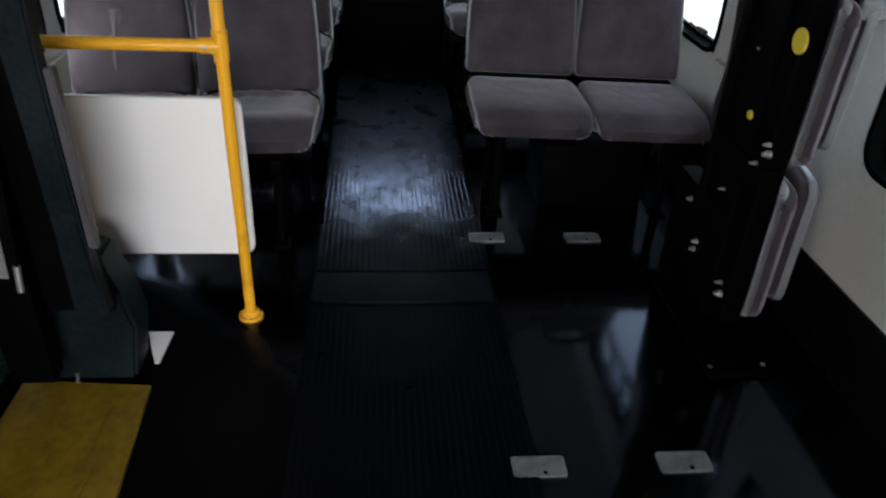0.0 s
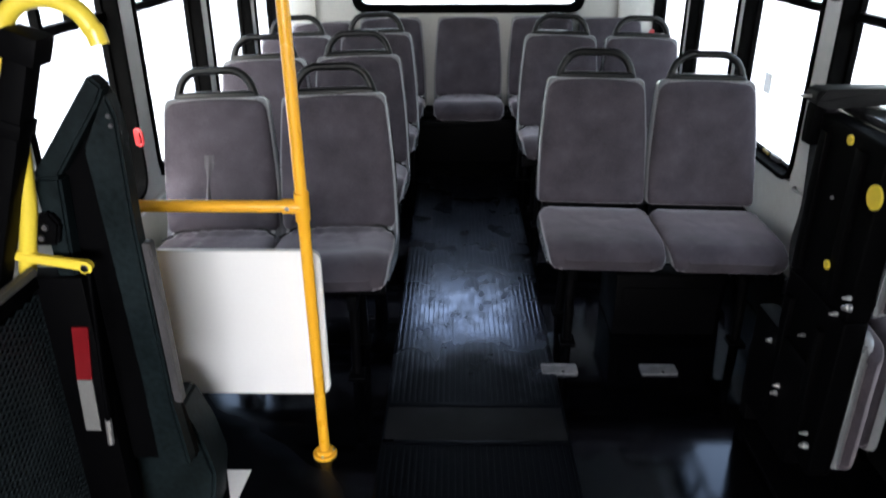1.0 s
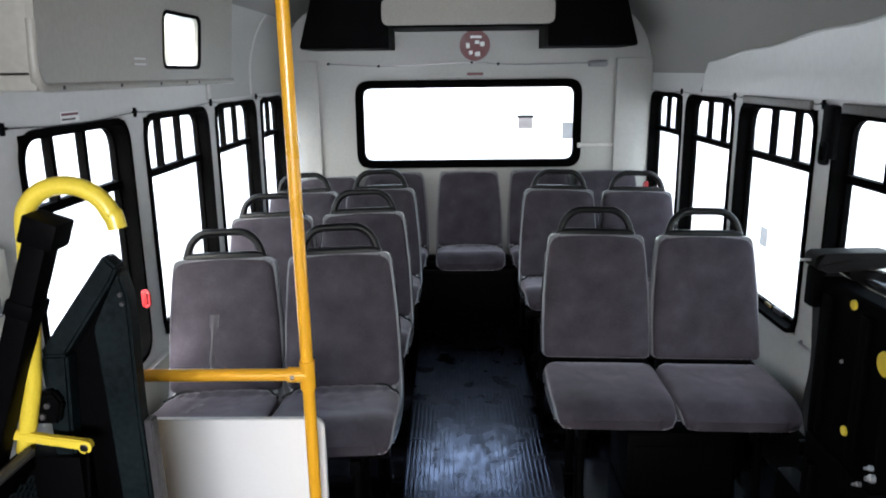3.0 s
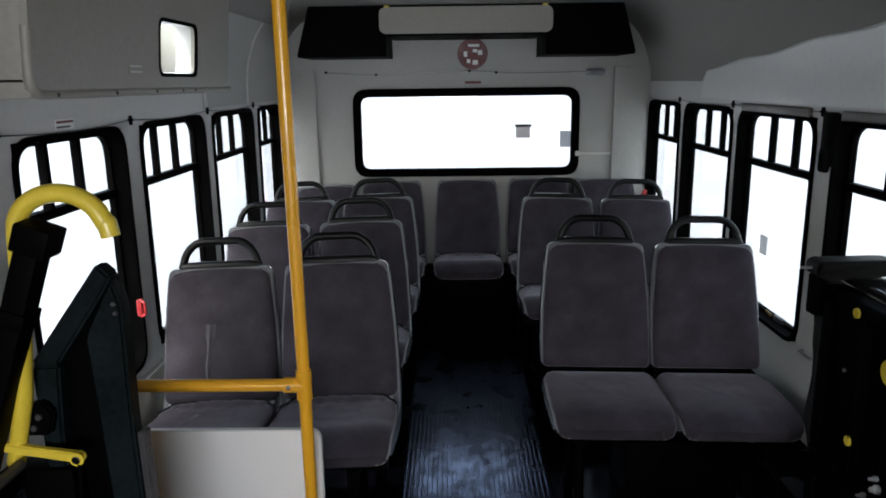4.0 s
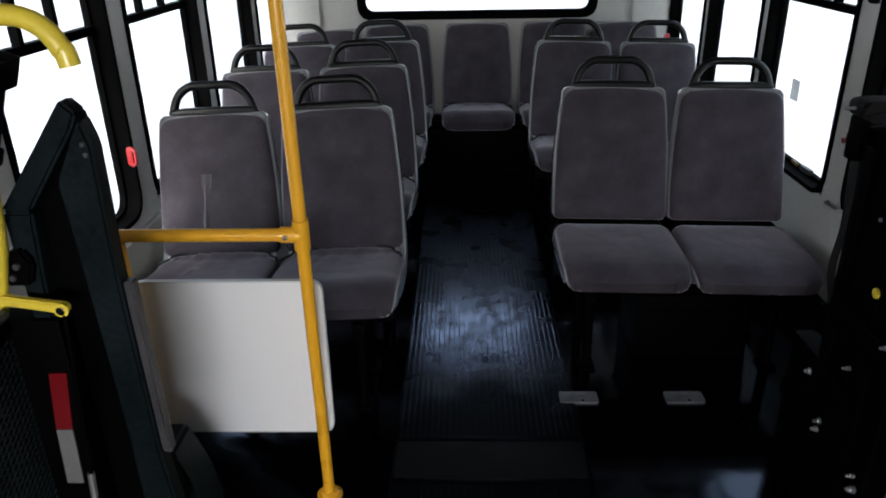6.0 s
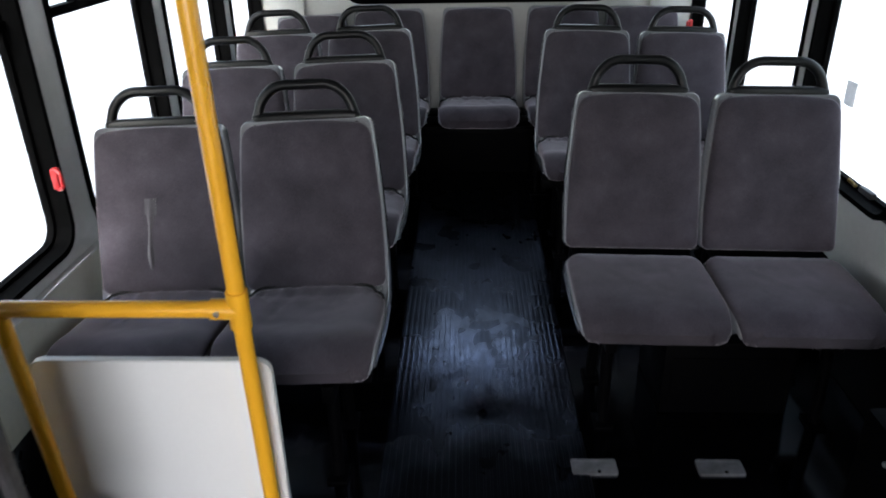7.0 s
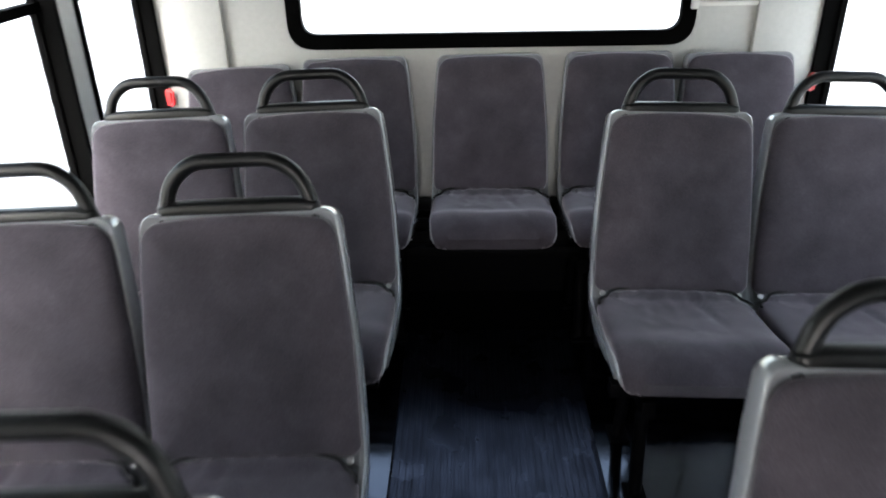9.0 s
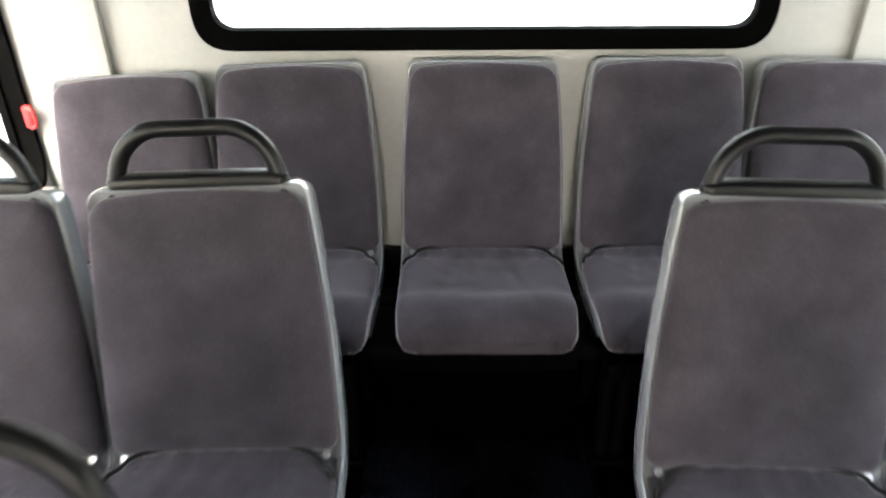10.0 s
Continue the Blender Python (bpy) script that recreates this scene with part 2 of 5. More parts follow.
# gloss set to hold the runner's highlight between the first seats and drop vinyl reflections on the entrance side
gloss_zone(RIBM, [((0, 1), 2.4, 2.9), ((0, 1), 3.36, 3.08, 0.28)], 0.36, 0.13, 0.04, 0.95, 3.4, 0.16, (30.0, 10.0, 0.55))
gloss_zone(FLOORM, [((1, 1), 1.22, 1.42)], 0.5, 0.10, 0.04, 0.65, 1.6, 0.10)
GLASS = glass("clear_glass", (0.93, 0.95, 0.94))
_tr = DECAL.node_tree.nodes.new("ShaderNodeBsdfTranslucent")
_tr.inputs[0].default_value = (0.75, 0.75, 0.75, 1)
_mx = DECAL.node_tree.nodes.new("ShaderNodeMixShader")
_mx.inputs[0].default_value = 0.6
DECAL.node_tree.links.new(DECAL.node_tree.nodes["Principled BSDF"].outputs[0], _mx.inputs[1])
DECAL.node_tree.links.new(_tr.outputs[0], _mx.inputs[2])
DECAL.node_tree.links.new(_mx.outputs[0], DECAL.node_tree.nodes["Material Output"].inputs[0])


# ---- mesh helpers ----
def part(name, bm, mat, parent=None, label="", smooth=True):
    me = bpy.data.meshes.new(name)
    bmesh.ops.recalc_face_normals(bm, faces=bm.faces[:])
    bm.to_mesh(me)
    bm.free()
    me.materials.append(mat)
    if smooth:
        me.polygons.foreach_set("use_smooth", [True] * len(me.polygons))
        me.set_sharp_from_angle(angle=radians(38))
    ob = new(name, me)
    if parent is not None:
        ob.parent = parent
    if label:
        ob["label"] = label
    return ob


def thing(name, label, category, group="", at=(0, 0, 0), kind=""):
    e = new(name)
    e.empty_display_size = 0.1
    e.matrix_basis = Matrix.Translation(at)
    return tagged(e, label, category, group, kind)


def structure(name, bm, mat, label, category="", smooth=True):
    return tagged(part(name, bm, mat, None, label, smooth), label, category or name.split("_")[0], "", "structure")


def box(bm, x0, x1, y0, y1, z0, z1, bevel=0.0, m=None, segs=2):
    """Adds a box to bm, with rounded edges where bevel is given."""
    t = bmesh.new()
    bmesh.ops.create_cube(t, size=1.0)
    for v in t.verts:
        v.co = Vector(((x0 + x1) / 2 + v.co.x * (x1 - x0), (y0 + y1) / 2 + v.co.y * (y1 - y0), (z0 + z1) / 2 + v.co.z * (z1 - z0)))
    if bevel:
        bmesh.ops.bevel(t, geom=t.edges[:], offset=bevel, segments=segs, affect='EDGES', profile=0.6)
    merge(bm, t, m)
    return bm


def merge(bm, t, m=None):
    if m is not None:
        bmesh.ops.transform(t, matrix=m, verts=t.verts[:])
    me = bpy.data.meshes.new("tmp")
    t.to_mesh(me)
    t.free()
    bm.from_mesh(me)
    bpy.data.meshes.remove(me)


def new_box(*a, **k):
    return box(bmesh.new(), *a, **k)


def rounded(points, radius, steps=6, closed=False):
    """A polyline with its corners rounded off."""
    pts = [Vector(p) for p in points]
    out = []
    n = len(pts)
    for i, p in enumerate(pts):
        if not closed and i in (0, n - 1):
            out.append(p)
            continue
        a, b = pts[i - 1], pts[(i + 1) % n]
        da, db = a - p, b - p
        r = min(radius, da.length * 0.49, db.length * 0.49)
        q0, q1 = p + da.normalized() * r, p + db.normalized() * r
        for k in range(steps + 1):
            u = k / steps
            out.append(q0 * (1 - u) ** 2 + p * 2 * u * (1 - u) + q1 * u ** 2)
    return out


def tube(bm, points, r, sides=10, flat=1.0, closed=False):
    """Adds a tube along points; flat squeezes it along its own side way."""
    n = len(points)
    rings = []
    up = None
    for i, p in enumerate(points):
        a = points[i - 1] if (i > 0 or closed) else p
        b = points[(i + 1) % n] if (i < n - 1 or closed) else p
        d = (Vector(b) - Vector(a)).normalized()
        if up is None:
            up = Vector((0, 1, 0)) if abs(d.y) < 0.9 else Vector((1, 0, 0))
        side = d.cross(up).normalized()
        up = side.cross(d).normalized()
        rings.append([bm.verts.new(Vector(p) + (side * math.cos(2 * math.pi * k / sides) + up * flat * math.sin(2 * math.pi * k / sides)) * r) for k in range(sides)])
    for i in range(n if closed else n - 1):
        a, b = rings[i], rings[(i + 1) % n]
        for k in range(sides):
            bm.faces.new((a[k], a[(k + 1) % sides], b[(k + 1) % sides], b[k]))
    if not closed:
        bm.faces.new(rings[0][::-1])
        bm.faces.new(rings[-1])
    return bm


def disc(bm, centre, axis, r, h, sides=24, bevel=0.2):
    """Adds a short round plug whose base is at centre, standing along axis."""
    c, ax = Vector(centre), Vector(axis).normalized()
    s = ax.orthogonal().normalized()
    u = ax.cross(s)
    rings = []
    for rr, hh in ((r, 0), (r, h * (1 - bevel)), (r - h * bevel, h)):
        rings.append([bm.verts.new(c + ax * hh + (s * math.cos(2 * math.pi * k / sides) + u * math.sin(2 * math.pi * k / sides)) * rr) for k in range(sides)])
    for a, b in zip(rings, rings[1:]):
        for k in range(sides):
            bm.faces.new((a[k], a[(k + 1) % sides], b[(k + 1) % sides], b[k]))
    bm.faces.new(rings[0][::-1])
    bm.faces.new(rings[-1])
    return bm


def slab(bm, outline, depth, m=None):
    """Adds a plate: outline in the local xy plane, standing depth along local z."""
    t = bmesh.new()
    lo = [t.verts.new((p[0], p[1], 0)) for p in outline]
    hi = [t.verts.new((p[0], p[1], depth)) for p in outline]
    n = len(lo)
    t.faces.new(lo[::-1])
    t.faces.new(hi)
    for k in range(n):
        t.faces.new((lo[k], lo[(k + 1) % n], hi[(k + 1) % n], hi[k]))
    merge(bm, t, m)
    return bm


def rrect(w0, w1, h0, h1, r, steps=6):
    """The outline of a rectangle with rounded corners."""
    return [(p.x, p.y) for p in rounded([(w0, h0, 0), (w1, h0, 0), (w1, h1, 0), (w0, h1, 0)], r, steps, True)]


def ring_slab(bm, outer, inner, depth, m=None):
    """Adds a frame between two outlines of equal count."""
    t = bmesh.new()
    n = len(outer)
    vs = [[t.verts.new((p[0], p[1], z)) for p in o] for o in (outer, inner) for z in (0, depth)]
    for k in range(n):
        j = (k + 1) % n
        for a, b in ((0, 1), (1, 3), (3, 2), (2, 0)):
            t.faces.new((vs[a][k], vs[a][j], vs[b][j], vs[b][k]))
    merge(bm, t, m)
    return bm


def smooth_path(points, count):
    """Catmull-Rom samples through 2D points."""
    p = [Vector(points[0]) * 2 - Vector(points[1])] + [Vector(q) for q in points] + [Vector(points[-1]) * 2 - Vector(points[-2])]
    out = []
    segs = len(points) - 1
    for i in range(count):
        u = i / (count - 1) * segs
        k = min(int(u), segs - 1)
        f = u - k
        a, b, c, d = p[k:k + 4]
        out.append(0.5 * (2 * b + (c - a) * f + (2 * a - 5 * b + 4 * c - d) * f * f + (3 * b - a - 3 * c + d) * f ** 3))
    return out


def pad(path, halves, thick, count=26, sides=36, power=5.0, ends=(0.10, 0.10), trim=0.03):
    """A lofted cushion or shell in the local yz plane: path of (y, z), half widths along it, half thickness; ends round off its two ends."""
    bm = bmesh.new()
    pts = smooth_path(path, count)
    rings = []
    for i, p in enumerate(pts):
        s = i / (count - 1)
        a, b = pts[max(i - 1, 0)], pts[min(i + 1, count - 1)]
        d = (b - a).normalized()
        nrm = Vector((-d.y, d.x))
        u = s * (len(halves) - 1)
        k = min(int(u), len(halves) - 2)
        hw = halves[k] + (halves[k + 1] - halves[k]) * (u - k)
        f = 1.0
        for e, q in ((ends[0], s), (ends[1], 1 - s)):
            if e and q < e:
                f *= math.sqrt(max(0.0, 1 - (1 - q / e) ** 2))
        f = max(f, 0.12)
        hw -= trim * (1 - f)
        ring = []
        for j in range(sides):
            c, sn = math.cos(2 * math.pi * j / sides), math.sin(2 * math.pi * j / sides)
            x = hw * math.copysign(abs(c) ** (2 / power), c)
            h = thick * f * math.copysign(abs(sn) ** (2 / power), sn)
            ring.append(bm.verts.new((x, p.x + nrm.x * h, p.y + nrm.y * h)))
        rings.append(ring)
    for a, b in zip(rings, rings[1:]):
        for j in range(sides):
            bm.faces.new((a[j], a[(j + 1) % sides], b[(j + 1) % sides], b[j]))
    bm.faces.new(rings[0][::-1])
    bm.faces.new(rings[-1])
    return bm


class Strip:
    """A smooth line of (y, z) points with its length run along it, with half widths at even steps along it."""
    def __init__(self, path, halves):
        self.p = smooth_path(path, 120)
        self.l = [0.0]
        for q, r in zip(self.p, self.p[1:]):
            self.l.append(self.l[-1] + (r - q).length)
        self.length, self.halves = self.l[-1], halves

    def half(self, s):
        u = max(0.0, min(1.0, s / self.length)) * (len(self.halves) - 1)
        k = min(int(u), len(self.halves) - 2)
        f = u - k
        f = f * f * (3 - 2 * f) * 0.4 + f * 0.6
        return self.halves[k] + (self.halves[k + 1] - self.halves[k]) * f

    def place(self, x, s, h):
        k = 0
        while k < len(self.l) - 2 and self.l[k + 1] < s:
            k += 1
        q, r = self.p[k], self.p[k + 1]
        p = q + (r - q) * ((s - self.l[k]) / (self.l[k + 1] - self.l[k]))
        d = (self.p[min(k + 3, len(self.p) - 1)] - self.p[max(k - 2, 0)]).normalized()
        return (x, p.x - d.y * h, p.y + d.x * h)

    def outline(self, inset, r0, r1, bow0=0.0, bow1=0.0, along=14, across=18, arc=7):
        """A rounded outline on the strip, inset from its edge; r0 and r1 round its two ends, bow0 and bow1 arch them."""
        lo, hi = inset, self.length - inset
        a0, a1 = max(0.004, r0 - inset), max(0.004, r1 - inset)
        pts = []
        quarter = [math.pi / 2 * k / arc for k in range(arc + 1)]
        for k in range(along):
            s = lo + a0 + (hi - a1 - lo - a0) * k / along
            pts.append((1, 0.0, s))
        for a in quarter:
            pts.append((1, a1 * (1 - math.cos(a)), hi - a1 + a1 * math.sin(a)))
        n = len(pts)
        top = [(1 - 2 * k / across, hi) for k in range(1, across)]
        low = [(-1 + 2 * k / across, lo) for k in range(1, across)]
        start = []
        for a in quarter[:-1]:
            start.append((1, a0 * (1 - math.cos(math.pi / 2 - a)), lo + a0 - a0 * math.sin(math.pi / 2 - a)))
        side = start + pts
        out = []
        for sg, e, s in side:
            out.append(((self.half(s) - inset - e), s))
        xt, xl = out[-1][0], out[0][0]
        ring = out + [(xt * u, s) for u, s in top] + [(-x, s) for x, s in reversed(out)] + [(xl * u, s) for u, s in low]
        res = []
        for x, s in ring:
            w = min(1.0, abs(x) / self.half(s))
            v = s / self.length
            s += bow0 * (1 - w * w) * max(0.0, 1 - 3 * v) + bow1 * (1 - w * w) * max(0.0, 3 * v - 2)
            res.append((x, s))
        return res


# folds at a cushion's crease: place across, slant, width, depth, length
FOLDS = [(-0.150, -0.55, 0.006, -0.8, 0.07), (-0.112, -0.45, 0.007, -1.0, 0.11), (-0.088, -0.25, 0.006, 0.6, 0.09), (-0.060, -0.20, 0.006, -1.1, 0.14), (-0.028, 0.05, 0.008, 0.5, 0.12),
         (0.004, -0.05, 0.006, -0.7, 0.08), (0.042, 0.25, 0.007, -1.2, 0.15), (0.066, 0.20, 0.006, 0.6, 0.10), (0.098, 0.45, 0.006, -0.9, 0.10), (0.140, 0.60, 0.007, -0.8, 0.08)]


def moulded(strip, profile, r0, r1, bow0=0.0, bow1=0.0, dish=0.0, crumple=0.0, closed=True, rings=9, roll=0.0, lumbar=0.0):
    """A moulded form on a strip: profile of (inset, height) from its back edge over the rim to its face."""
    bm = bmesh.new()
    rows = []
    for inset, h in profile:
        rows.append([(x, s, h) for x, s in strip.outline(inset, r0, r1, bow0, bow1)])
    base = rows[-1]
    mid = strip.length / 2
    for k in range(1, rings):
        f = 1 - k / rings
        rows.append([(x * f, mid + (s - mid) * f, h) for x, s, h in base])
    nf = len(profile)
    vs = []
    for i, row in enumerate(rows):
        r = []
        for x, s, h in row:
            w, v = min(1.0, abs(x) / strip.half(s)), max(0.0, min(1.0, s / strip.length))
            if i >= 3 and dish:
                h -= dish * (1 - w * w) * math.sin(math.pi * v)
            if i >= 3:
                # the face slopes down to its first end and swells at a third of its length
                face = min(1.0, (i - 2) / 4)
                h += face * (1 - w ** 4) * lumbar * math.exp(-((v - 0.36) / 0.17) ** 2) - face * roll * max(0.0, 1 - v / 0.58) ** 1.5
            if i >= 3 and crumple:
                q = strip.length - s
                for fx, slant, wide, deep, long in FOLDS:
                    # a fold runs from the crease and fans out as it fades
                    u = (x - fx - slant * q) / (wide * (1.25 + 5 * q))
                    h += crumple * deep * math.exp(-u * u - (q / long) ** 2)
                h += 0.0016 * noise.noise((x * 9, s * 9, strip.length * 31)) + 0.0008 * noise.noise((x * 26, s * 26, 4))
            r.append(bm.verts.new(strip.place(x, s, h)))
        vs.append(r)
    n = len(vs[0])
    for a, b in zip(vs, vs[1:]):
        for j in range(n):
            bm.faces.new((a[j], a[(j + 1) % n], b[(j + 1) % n], b[j]))
    c = bm.verts.new(strip.place(0, mid, rows[-1][0][2] - dish + lumbar * math.exp(-(0.14 / 0.17) ** 2)))
    for j in range(n):
        bm.faces.new((vs[-1][j], vs[-1][(j + 1) % n], c))
    if closed:
        low = vs[0]
        for k in range(1, rings + 1):
            f = 1 - k / rings
            row = [bm.verts.new(strip.place(x * f, mid + (q - mid) * f, h)) for x, q, h in rows[0]] if k < rings else [bm.verts.new(strip.place(0, mid, rows[0][0][2]))]
            for j in range(n):
                bm.faces.new((low[(j + 1) % n], low[j], row[j], row[(j + 1) % n]) if k < rings else (low[(j + 1) % n], low[j], row[0]))
            low = row
    return bm


# ---- the bus body ----
XL, XR, YF, YB = -1.37, 1.15, -2.6, 5.28
SILL, HEAD, BAR = 0.600, 1.502, 1.261
ZC, ZS = 2.08, 1.62
MID = (XL + XR) / 2


def wall_bm(plane, a0, a1, b0, b1, holes, thick):
    """A wall of boxes round its holes. plane(a, b, depth) gives the place of a point of it."""
    bm = bmesh.new()
    cuts_a = sorted({a0, a1, *(v for h in holes for v in h[:2])})
    cuts_b = sorted({b0, b1, *(v for h in holes for v in h[2:])})
    solid = {}
    for i in range(len(cuts_a) - 1):
        for k in range(len(cuts_b) - 1):
            ca, cb = (cuts_a[i] + cuts_a[i + 1]) / 2, (cuts_b[k] + cuts_b[k + 1]) / 2
            solid[i, k] = not any(h[0] < ca < h[1] and h[2] < cb < h[3] for h in holes)
    verts = {}

    def vert(i, k, d):
        if (i, k, d) not in verts:
            verts[i, k, d] = bm.verts.new(plane(cuts_a[i], cuts_b[k], d))
        return verts[i, k, d]
    for (i, k), on in solid.items():
        if not on:
            continue
        for d in (0, thick):
            bm.faces.new((vert(i, k, d), vert(i + 1, k, d), vert(i + 1, k + 1, d), vert(i, k + 1, d)))
        for di, dk, e in ((-1, 0, ((i, k), (i, k + 1))), (1, 0, ((i + 1, k), (i + 1, k + 1))), (0, -1, ((i, k), (i + 1, k))), (0, 1, ((i, k + 1), (i + 1, k + 1)))):
            if not solid.get((i + di, k + dk), False):
                (p, q) = e
                bm.faces.new((vert(*p, 0), vert(*q, 0), vert(*q, thick), vert(*p, thick)))
    return bm


WIN_R = [(4.554, 5.25), (3.733, 4.479), (2.910, 3.662), (2.025, 2.777), (1.50, 1.875)]
WIN_L = [(4.67, 5.245), (3.80, 4.56), (2.945, 3.69), (2.12, 2.815)]
INSET = 0.012
RINSET = 0.03


def holes(wins):
    return [(a + INSET, b - INSET, SILL + INSET, HEAD - INSET) for a, b in wins]


structure("wall_right", wall_bm(lambda a, b, d: (XR + d, a, b), YF, YB, 0.0, ZS, holes(WIN_R), 0.06), WALLM, "light grey smooth bus side wall below the cove", "wall", False)
structure("wall_left", wall_bm(lambda a, b, d: (XL - d, a, b), YF, YB, 0.0, ZS, holes(WIN_L) + [(-1.85, -0.55, 0.10, 1.58)], 0.06), WALLM, "light grey smooth bus side wall by the lift", "wall", False)
RW = (-0.866, 0.680, 0.991, 1.590)
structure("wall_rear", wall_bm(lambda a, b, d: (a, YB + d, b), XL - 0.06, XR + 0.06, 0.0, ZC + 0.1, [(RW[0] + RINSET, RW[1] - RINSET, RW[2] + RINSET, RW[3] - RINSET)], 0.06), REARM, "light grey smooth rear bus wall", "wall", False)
structure("wall_front", wall_bm(lambda a, b, d: (a, YF - d, b), XL - 0.06, XR + 0.06, 0.0, ZC + 0.1, [(XL + 0.2, XR - 0.2, 1.05, 1.70)], 0.06), DULLBROWN, "plain dark front bulkhead with windscreen opening", "wall", False)
# added out of view: keeps windscreen light off the folded bench and right seats
structure("wall_partition", new_box(0.20, XR - 0.002, -0.42, -0.38, 0.002, 1.85, 0.004), DULLBROWN, "plain dark unseen panel added to keep windscreen light off the right side", "wall", False)

# ceiling with its curved coves
bm = bmesh.new()
prof = []
for k in range(13):
    a = math.pi / 2 * k / 12
    prof.append((XL + 0.34 * (1 - math.cos(a)), ZS + (ZC - ZS) * math.sin(a)))
prof += [(XL + XR - x, z) for x, z in reversed(prof)]
n = len(prof)
ys = (YF, 2.76, 3.75, YB)
inner = [[bm.verts.new((x, y, z)) for x, z in prof] for y in ys]
outer = [[bm.verts.new((MID + (x - MID) * 1.05, y, z + 0.05)) for x, z in prof] for y in ys]
for r in range(3):
    for k in range(n - 1):
        if r == 1 and k < 7:
            continue
        for lay in (inner, outer):
            bm.faces.new((lay[r][k], lay[r][k + 1], lay[r + 1][k + 1], lay[r + 1][k]))
structure("ceiling", bm, UPPER, "grey lined bus ceiling with curved coves", "ceiling")

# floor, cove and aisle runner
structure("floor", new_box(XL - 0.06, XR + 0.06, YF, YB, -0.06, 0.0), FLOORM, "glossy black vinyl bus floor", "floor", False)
for name, x0, x1 in (("baseboard_right", XR - 0.012, XR - 0.001), ("baseboard_left", XL + 0.001, XL + 0.012)):
    structure(name, new_box(x0, x1, YF + 0.002, YB - 0.002, 0.001, 0.265, 0.003), COVE, "black vinyl floor cove turned up the wall", "baseboard")

structure("baseboard_rear", new_box(XL + 0.013, XR - 0.013, YB - 0.03, YB - 0.001, 0.001, 0.29, 0.004), COVE, "black vinyl cover on the lower rear wall", "baseboard")
bm = bmesh.new()
AX0, AX1 = -0.418, 0.208
pitch, y0, y1 = 0.0205, -1.2, 4.8
xs = []
x = AX0 + 0.006
while x < AX1 - 0.016:
    xs += [(x, 0.0041), (x + 0.0009, 0.0052), (x + 0.0030, 0.0055), (x + 0.0112, 0.0055), (x + 0.0133, 0.0052), (x + 0.0142, 0.0041)]
    x += pitch
xs = [(AX0, 0.0005), (AX0 + 0.004, 0.0035)] + xs + [(AX1 - 0.004, 0.0035), (AX1, 0.0005)]
cuts = [y0, 2.055, 2.075, 2.26, 2.28, y1]
rws = [[bm.verts.new((px, cy, pz if k not in (2, 3) else min(pz, 0.0045))) for px, pz in xs] for k, cy in enumerate(cuts)]
for a, b in zip(rws, rws[1:]):
    for k in range(len(xs) - 1):
        bm.faces.new((a[k], a[k + 1], b[k + 1], b[k]))
runner = structure("aisle_runner", bm, RIBM, "ribbed black rubber aisle runner on the floor", "runner", False)
for i, y in enumerate((2.065, 2.27)):
    part("joint_strip", new_box(AX0 + 0.01, AX1 - 0.01, y - 0.012, y + 0.012, 0.003, 0.0072, 0.0015), RIBM, runner)

wp = structure("wall_panel_left", new_box(XL + 0.001, XL + 0.022, 2.08, YB - 0.04, 0.268, 0.552, 0.003), CREAM, "cream lower wall panel below the windows", "wall panel")
part("panel_trim", new_box(XL + 0.001, XL + 0.026, 2.08, YB - 0.04, 0.554, 0.562, 0.002), WALLM, wp, "pale trim strip")

part("joint_band", new_box(AX0 + 0.012, AX1 - 0.012, 2.0785, 2.2565, 0.003, 0.0058, 0.001), DUSTY, runner, "dusty flat band between the joint strips")

# ground outside
bm = bmesh.new()
gv = [[bm.verts.new((x, y, -0.85 - 0.02 * noise.noise((x * 0.02, y * 0.02, 0)))) for x in (-900, -200, -60, -20, -6, 0, 6, 20, 60, 200, 900)] for y in (-900, -200, -60, -20, -6, 0, 6, 12, 25, 60, 200, 900)]
for a, b in zip(gv, gv[1:]):
    for k in range(len(a) - 1):
        bm.faces.new((a[k], a[k + 1], b[k + 1], b[k]))
structure("ground", bm, CONCRETE, "pale bright concrete yard outside the bus", "ground", False)


